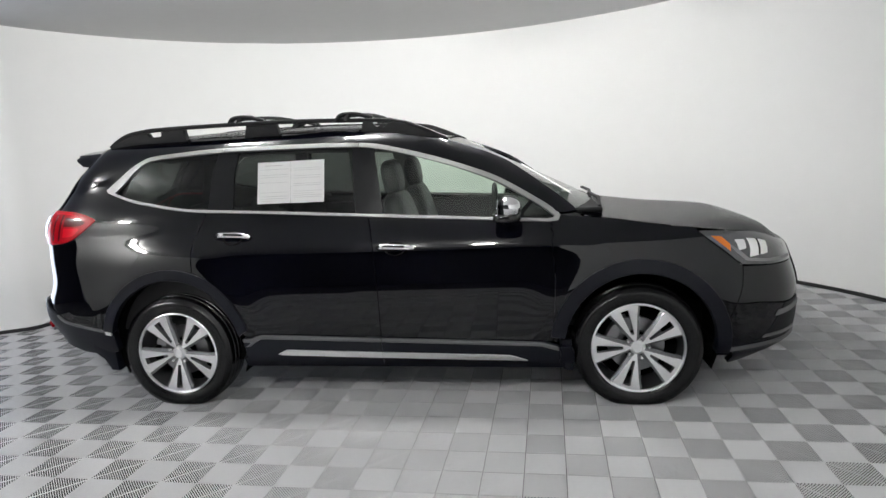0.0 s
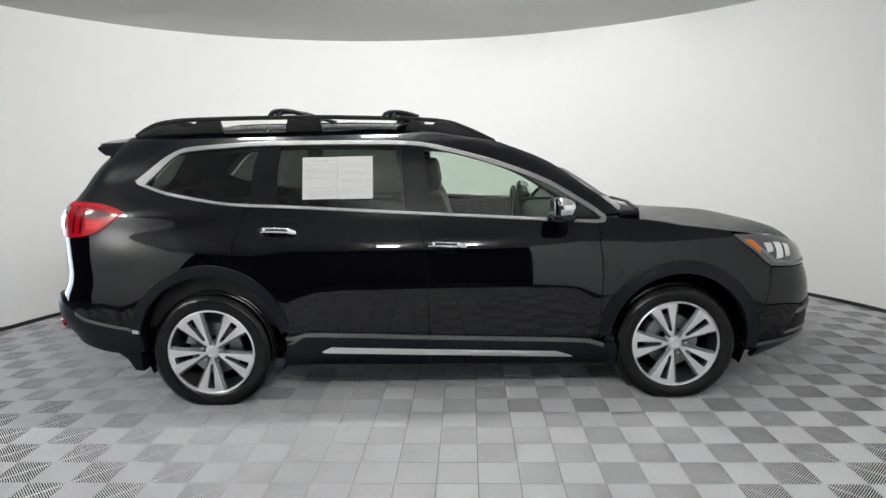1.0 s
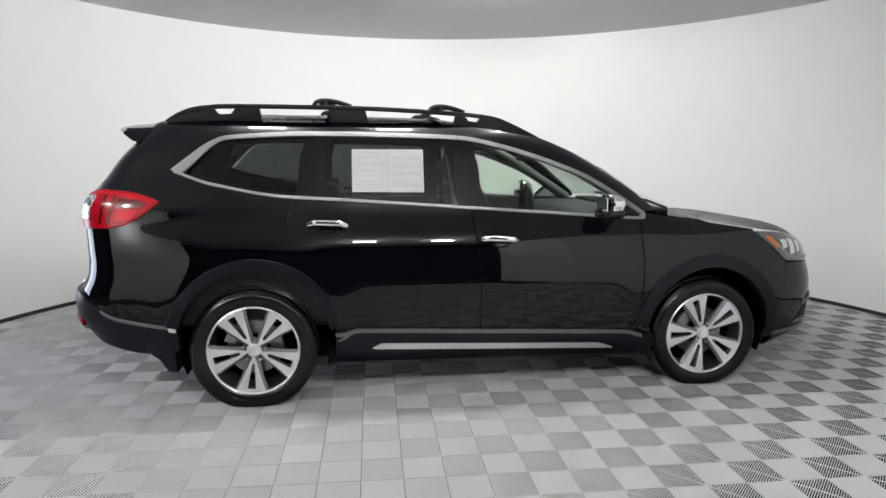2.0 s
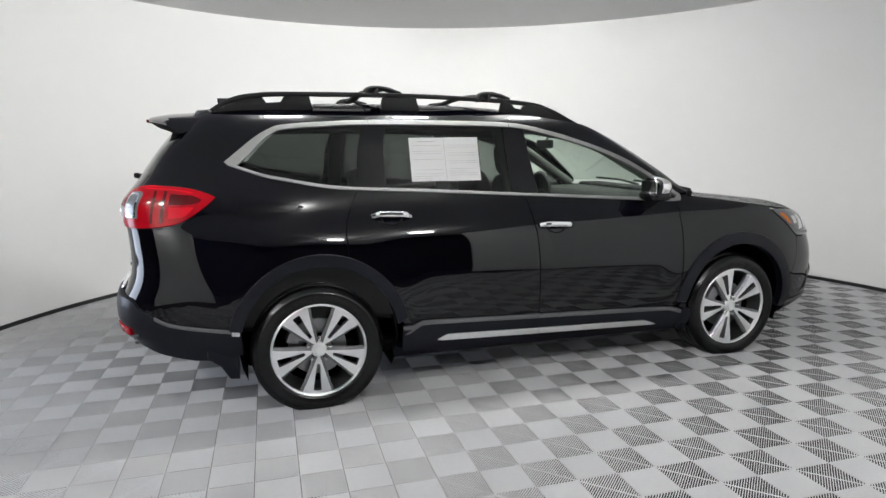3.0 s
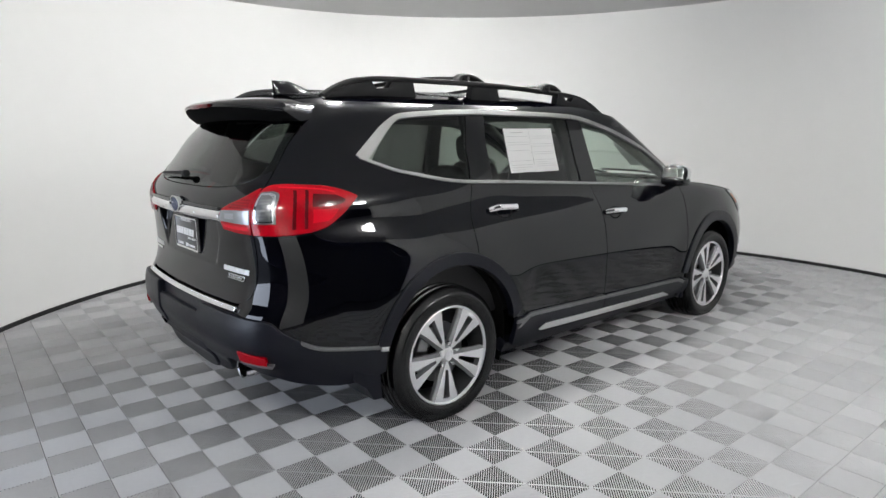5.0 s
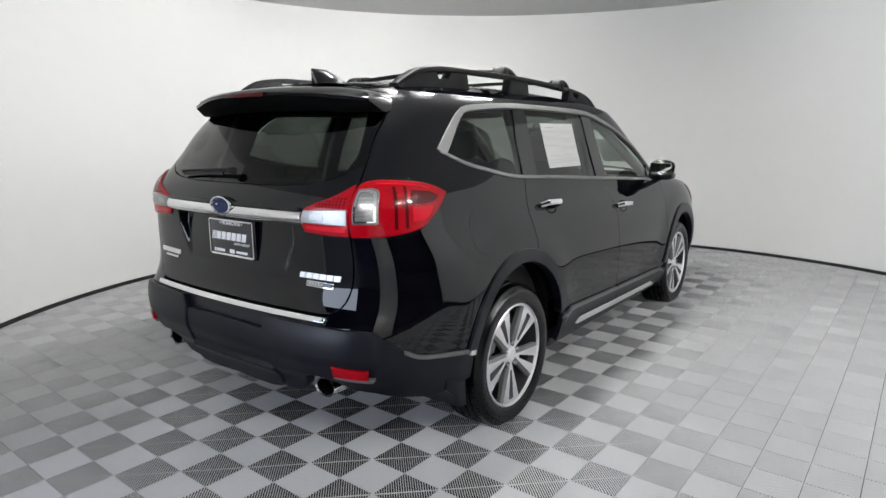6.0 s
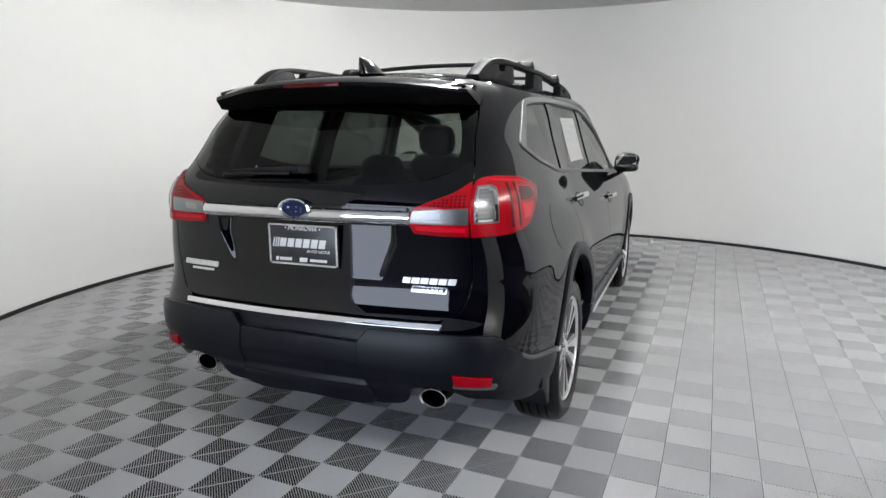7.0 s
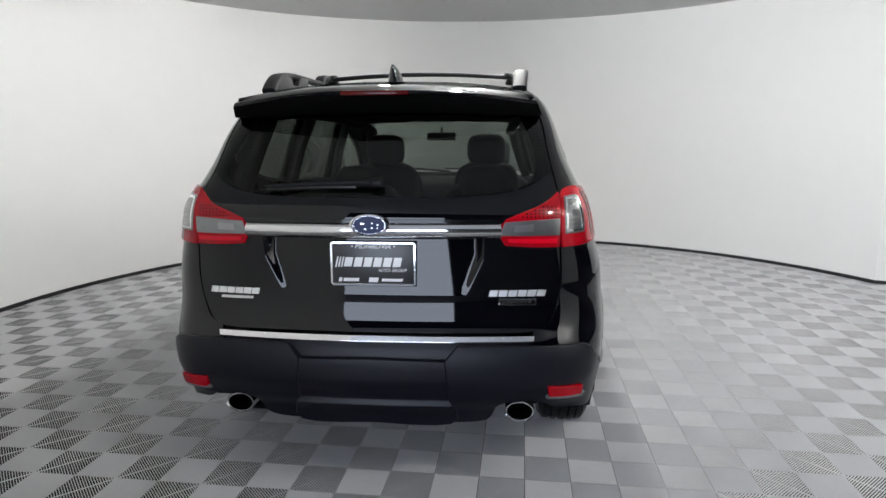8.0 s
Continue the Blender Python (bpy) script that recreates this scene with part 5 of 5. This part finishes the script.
def seat(x, y, wide, tall, tilt=-14, heads=1, base=0.62, raised=0.12):
    st = new("seat")
    st.parent = car
    st["label"] = "black leather seat with headrest"
    st.location = (x, y, base)
    part("seat_cushion", cushion(0.05, 0, 0.08, 0.54, wide, 0.18, 0, 0.4), SEAT, st)
    part("seat_back", cushion(-0.28, 0, 0.10 + tall / 2, 0.16, wide, tall + 0.06, tilt, 0.5), SEAT, st)
    for k in range(heads):
        off = 0 if heads == 1 else (k - (heads - 1) / 2) * wide / heads
        bm = cushion(-0.36, off, 0.10 + tall + raised, 0.12, 0.29, 0.23, tilt * 0.6, 0.62)
        part("headrest", bm, SEAT, st, "black padded headrest")
        for d in (-0.06, 0.06):
            sweep("headrest_post", [(-0.345, off + d, 0.06 + tall), (-0.355, off + d, 0.12 + tall)], 0.012, 0.012, CHROME, st, "thin chrome post", up=(0, 1, 0), seg=8)
    return st


for y in (-0.38, 0.38):
    seat(0.30, y, 0.50, 0.55)
    seat(-0.62, y, 0.50, 0.46, heads=1, raised=0.02)
    seat(-1.42, y * 0.85, 0.46, 0.30, heads=0, base=0.66)
wheel_ring = revolve("steering_wheel", [(0.175 + 0.016 * math.cos(a), 0.016 * math.sin(a)) for a in [2 * math.pi * k / 12 for k in range(13)]], SEAT, car, "black leather steering wheel", seg=40)
wheel_ring.matrix_basis = pose(0.58, 0.38, 1.08, 0, -22, 90)
part("steering_boss", rounded(0.05, 0.16, 0.12, 0.03, at=(0.60, 0.38, 1.07)), CABIN, car, "dark steering boss")
part("room_mirror", rounded(0.03, 0.24, 0.065, 0.012, at=(0.42, 0, 1.49)), CABIN, car, "black inside mirror")
sweep("mirror_stalk", [(0.43, 0, 1.515), (0.46, 0, 1.56)], 0.02, 0.02, CABIN, car, "mirror stalk", up=(0, 1, 0))
for s in (1, -1):
    sweep("pillar_lining", [(-0.16, s * 0.77, 1.10), (-0.19, s * 0.70, 1.40), (-0.22, s * 0.62, 1.62)], 0.13, 0.05, HEADLINER, car, "dark centre pillar lining", up=(0, 1, 0))
    sweep("roof_side_lining", [(-1.9, s * 0.555, 1.600), (-1.2, s * 0.590, 1.615), (-0.5, s * 0.590, 1.608), (0.05, s * 0.580, 1.580), (0.38, s * 0.560, 1.530)], 0.07, 0.06, HEADLINER, car, "pale roof side lining")
    sweep("pillar_lining", [(0.34, s * 0.575, 1.550), (0.58, s * 0.615, 1.425), (0.83, s * 0.665, 1.275), (1.04, s * 0.715, 1.150)], 0.08, 0.05, HEADLINER, car, "pale windscreen pillar lining")
    sweep("pillar_lining", [(-1.10, s * 0.79, 1.15), (-1.08, s * 0.71, 1.42), (-1.06, s * 0.62, 1.64)], 0.11, 0.05, CABIN, car, "dark rear pillar lining", up=(0, 1, 0))
    sweep("pillar_lining", [(-1.98, s * 0.72, 1.20), (-1.90, s * 0.66, 1.42), (-1.84, s * 0.58, 1.64)], 0.16, 0.06, CABIN, car, "dark corner pillar lining", up=(0, 1, 0))

# ---- printed sheets taped to the glass ----
def sheet(x0, x1, z0, z1, lines_seed):
    """A paper sheet lying on the rear door glass, with printed lines."""
    verts, faces = [], []
    for k in range(7):
        for j in range(7):
            verts.append(skin(*S(x0 + (x1 - x0) * k / 6, z0 + (z1 - z0) * j / 6), -0.0045))
    faces = [(k * 7 + j, (k + 1) * 7 + j, (k + 1) * 7 + j + 1, k * 7 + j + 1) for k in range(6) for j in range(6)]
    bm = bmesh.new()
    bv = [bm.verts.new(v) for v in verts]
    for f in faces:
        bm.faces.new([bv[i] for i in f])
    bmesh.ops.solidify(bm, geom=bm.faces[:], thickness=0.0008)
    e = thing("paper_sheet", "white printed information sheet taped to the rear door glass", "paper", group="sheets on the glass")
    part("page", bm, PAPER, e, smooth=False)
    rnd = random.Random(lines_seed)
    bm = bmesh.new()
    z = z1 - 0.022
    width = x1 - x0
    first = True
    while z > z0 + 0.012:
        h = 0.0016 if not first else 0.003
        a = x0 + 0.018 if not first else x0 + width * 0.25
        b = x1 - 0.018 - (0.0 if rnd.random() < 0.7 else rnd.random() * 0.08)
        if first:
            b = x1 - width * 0.25
        if rnd.random() < 0.86:
            n = 12
            top = [skin(S(a + (b - a) * k / n, z)[0], z, -0.0031) for k in range(n + 1)]
            low = [skin(S(a + (b - a) * k / n, z - h)[0], z - h, -0.0031) for k in range(n + 1)]
            tv = [bm.verts.new(v) for v in top]
            lv = [bm.verts.new(v) for v in low]
            for k in range(n):
                bm.faces.new((tv[k], lv[k], lv[k + 1], tv[k + 1]))
        z -= rnd.choice((0.012, 0.014, 0.034)) if not first else 0.024
        first = False
    part("print", bm, INK, e, "grey printed lines", smooth=False)
    return e


sheet(-0.852, -0.6335, 1.280, 1.536, 3)
sheet(-0.6325, -0.415, 1.278, 1.537, 8)
# sheet on the dashboard side of the windscreen
bm = rounded(0.36, 0.22, 0.0015, 0.0, m=pose(0, 0, 0, 0, 33, 0), at=(0.955, -0.46, 1.335))
e = thing("paper_sheet", "plain white sheet on the windscreen", "paper", group="sheets on the glass")
part("page", bm, PAPER, e, smooth=False)

# ---- crumbs of debris on the tiles ----
for k, (x, y, sx) in enumerate(((-1.03, -1.05, 0.012), (-1.42, -1.42, 0.010), (-1.43, -1.44, 0.008), (-0.15, -0.92, 0.014), (0.55, -1.25, 0.009), (-0.62, -0.99, 0.008))):
    bm = bmesh.new()
    bmesh.ops.create_icosphere(bm, subdivisions=1, radius=1)
    for v in bm.verts:
        v.co = Vector((x + v.co.x * sx * 0.8, y + v.co.y * sx * 0.4, 0.0035 + v.co.z * 0.0035 * (0.8 + 0.4 * math.sin(9 * v.co.x + k))))
    tagged(part("debris_crumb", bm, DEBRIS, None, smooth=False), "tiny pale crumb lying on the grey tiles", "debris", group="crumbs on the floor")


# ---- ribbed floor tiles ----
SQ, TURN, GX, GY = 0.2005, -2.04, 0.0317, -0.0779
RIBS, RIB_TOP = 27, 0.0


def clip_strip(direction, lo, hi, size):
    """The part of a square cell between two lines of the given diagonal direction, as a polygon."""
    poly = [(0, 0), (size, 0), (size, size), (0, size)]
    coord = (lambda p: (p[1] - p[0])) if direction > 0 else (lambda p: (p[0] + p[1] - size))
    for sign, lim in ((1, lo), (-1, -hi)):
        out = []
        for a, b in zip(poly, poly[1:] + poly[:1]):
            fa, fb = sign * coord(a) - lim, sign * coord(b) - lim
            if fa >= 0:
                out.append(a)
            if fa * fb < 0:
                t = fa / (fa - fb)
                out.append((a[0] + (b[0] - a[0]) * t, a[1] + (b[1] - a[1]) * t))
        poly = out
        if len(poly) < 3:
            return []
    return poly


def cell(direction, ox, oy, verts, faces, mats):
    """One square of ribs over a near-black pan that stands for the shade in the gaps, with one bar across the ribs."""
    inner, edge = SQ - 0.003, 0.0015
    base = len(verts)
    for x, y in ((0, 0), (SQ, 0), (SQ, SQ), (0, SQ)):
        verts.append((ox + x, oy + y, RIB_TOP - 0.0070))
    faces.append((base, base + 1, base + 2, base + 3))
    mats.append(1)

    def prism(poly, top):
        b, n = len(verts), len(poly)
        for x, y in poly:
            verts.append((ox + edge + x, oy + edge + y, top))
        for x, y in poly:
            verts.append((ox + edge + x, oy + edge + y, RIB_TOP - 0.0068))
        faces.append(tuple(range(b, b + n)))
        mats.append(0)
        for k in range(n):
            faces.append((b + k, b + n + k, b + n + (k + 1) % n, b + (k + 1) % n))
            mats.append(0)

    pitch = 2 * inner / RIBS
    for k in range(RIBS):
        mid = -inner + (k + 0.5) * pitch
        poly = clip_strip(direction, mid - pitch * 0.125, mid + pitch * 0.125, inner)
        if len(poly) >= 3:
            prism(poly, RIB_TOP)
    poly = clip_strip(-direction, -0.0035, 0.0035, inner)
    prism(poly, RIB_TOP - 0.0042)


def tile_mesh():
    verts, faces, mats = [], [], []
    for i in (0, 1):
        for j in (0, 1):
            cell(1 if (i + j) % 2 else -1, i * SQ, j * SQ, verts, faces, mats)
    return verts, faces, mats


tv, tf, tm = tile_mesh()
tile_data = bpy.data.meshes.new("floor_tile")
tile_data.from_pydata(tv, [], tf)
for m in (TILE, TILE_GAP_SHADE):
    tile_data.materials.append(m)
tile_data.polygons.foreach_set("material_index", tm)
floor = thing("floor", "grey interlocking ribbed plastic floor tiles, alternating rib directions", "floor", kind="structure")
floor.rotation_euler = (0, 0, radians(TURN))
ca, sa = math.cos(radians(TURN)), math.sin(radians(TURN))
near, far = [], []
for i in range(-15, 16):
    for j in range(-15, 16):
        u, v = GX + 2 * i * SQ, GY + 2 * j * SQ
        cx, cy = u + SQ, v + SQ
        wx, wy = cx * ca - cy * sa, cx * sa + cy * ca
        d = math.hypot(wx - CX, wy - CY)
        ang = math.degrees(math.atan2(wy - CY, wx - CX)) % 360
        if ang > 294:
            ang -= 360
        if d > (R_WALL + 0.25 if -67 < ang < 167 else 4.5):
            continue
        # the stretch that the path runs along, on the right and behind the car
        (near if wx < 1.6 and wy < 1.9 and wx + wy < 1.6 else far).append((math.hypot(wx + 1.8, wy + 1.6), u, v))
near.sort()
far += near[300:]
for _, u, v in near[:300]:
    ob = new("floor_tile", tile_data)
    ob.parent = floor
    ob.location = (u, v, 0)
allv, allf, allm = [], [], []
for _, u, v in far:
    b = len(allv)
    allv += [(x + u, y + v, z) for x, y, z in tv]
    allf += [tuple(i + b for i in f) for f in tf]
    allm += tm
rest = mesh_object("floor_tile_field", allv, allf, TILE, floor)
rest.data.materials.append(TILE_GAP_SHADE)
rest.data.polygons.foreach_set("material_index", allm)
tagged(rest, "field of grey ribbed floor tiles", kind="stuff")
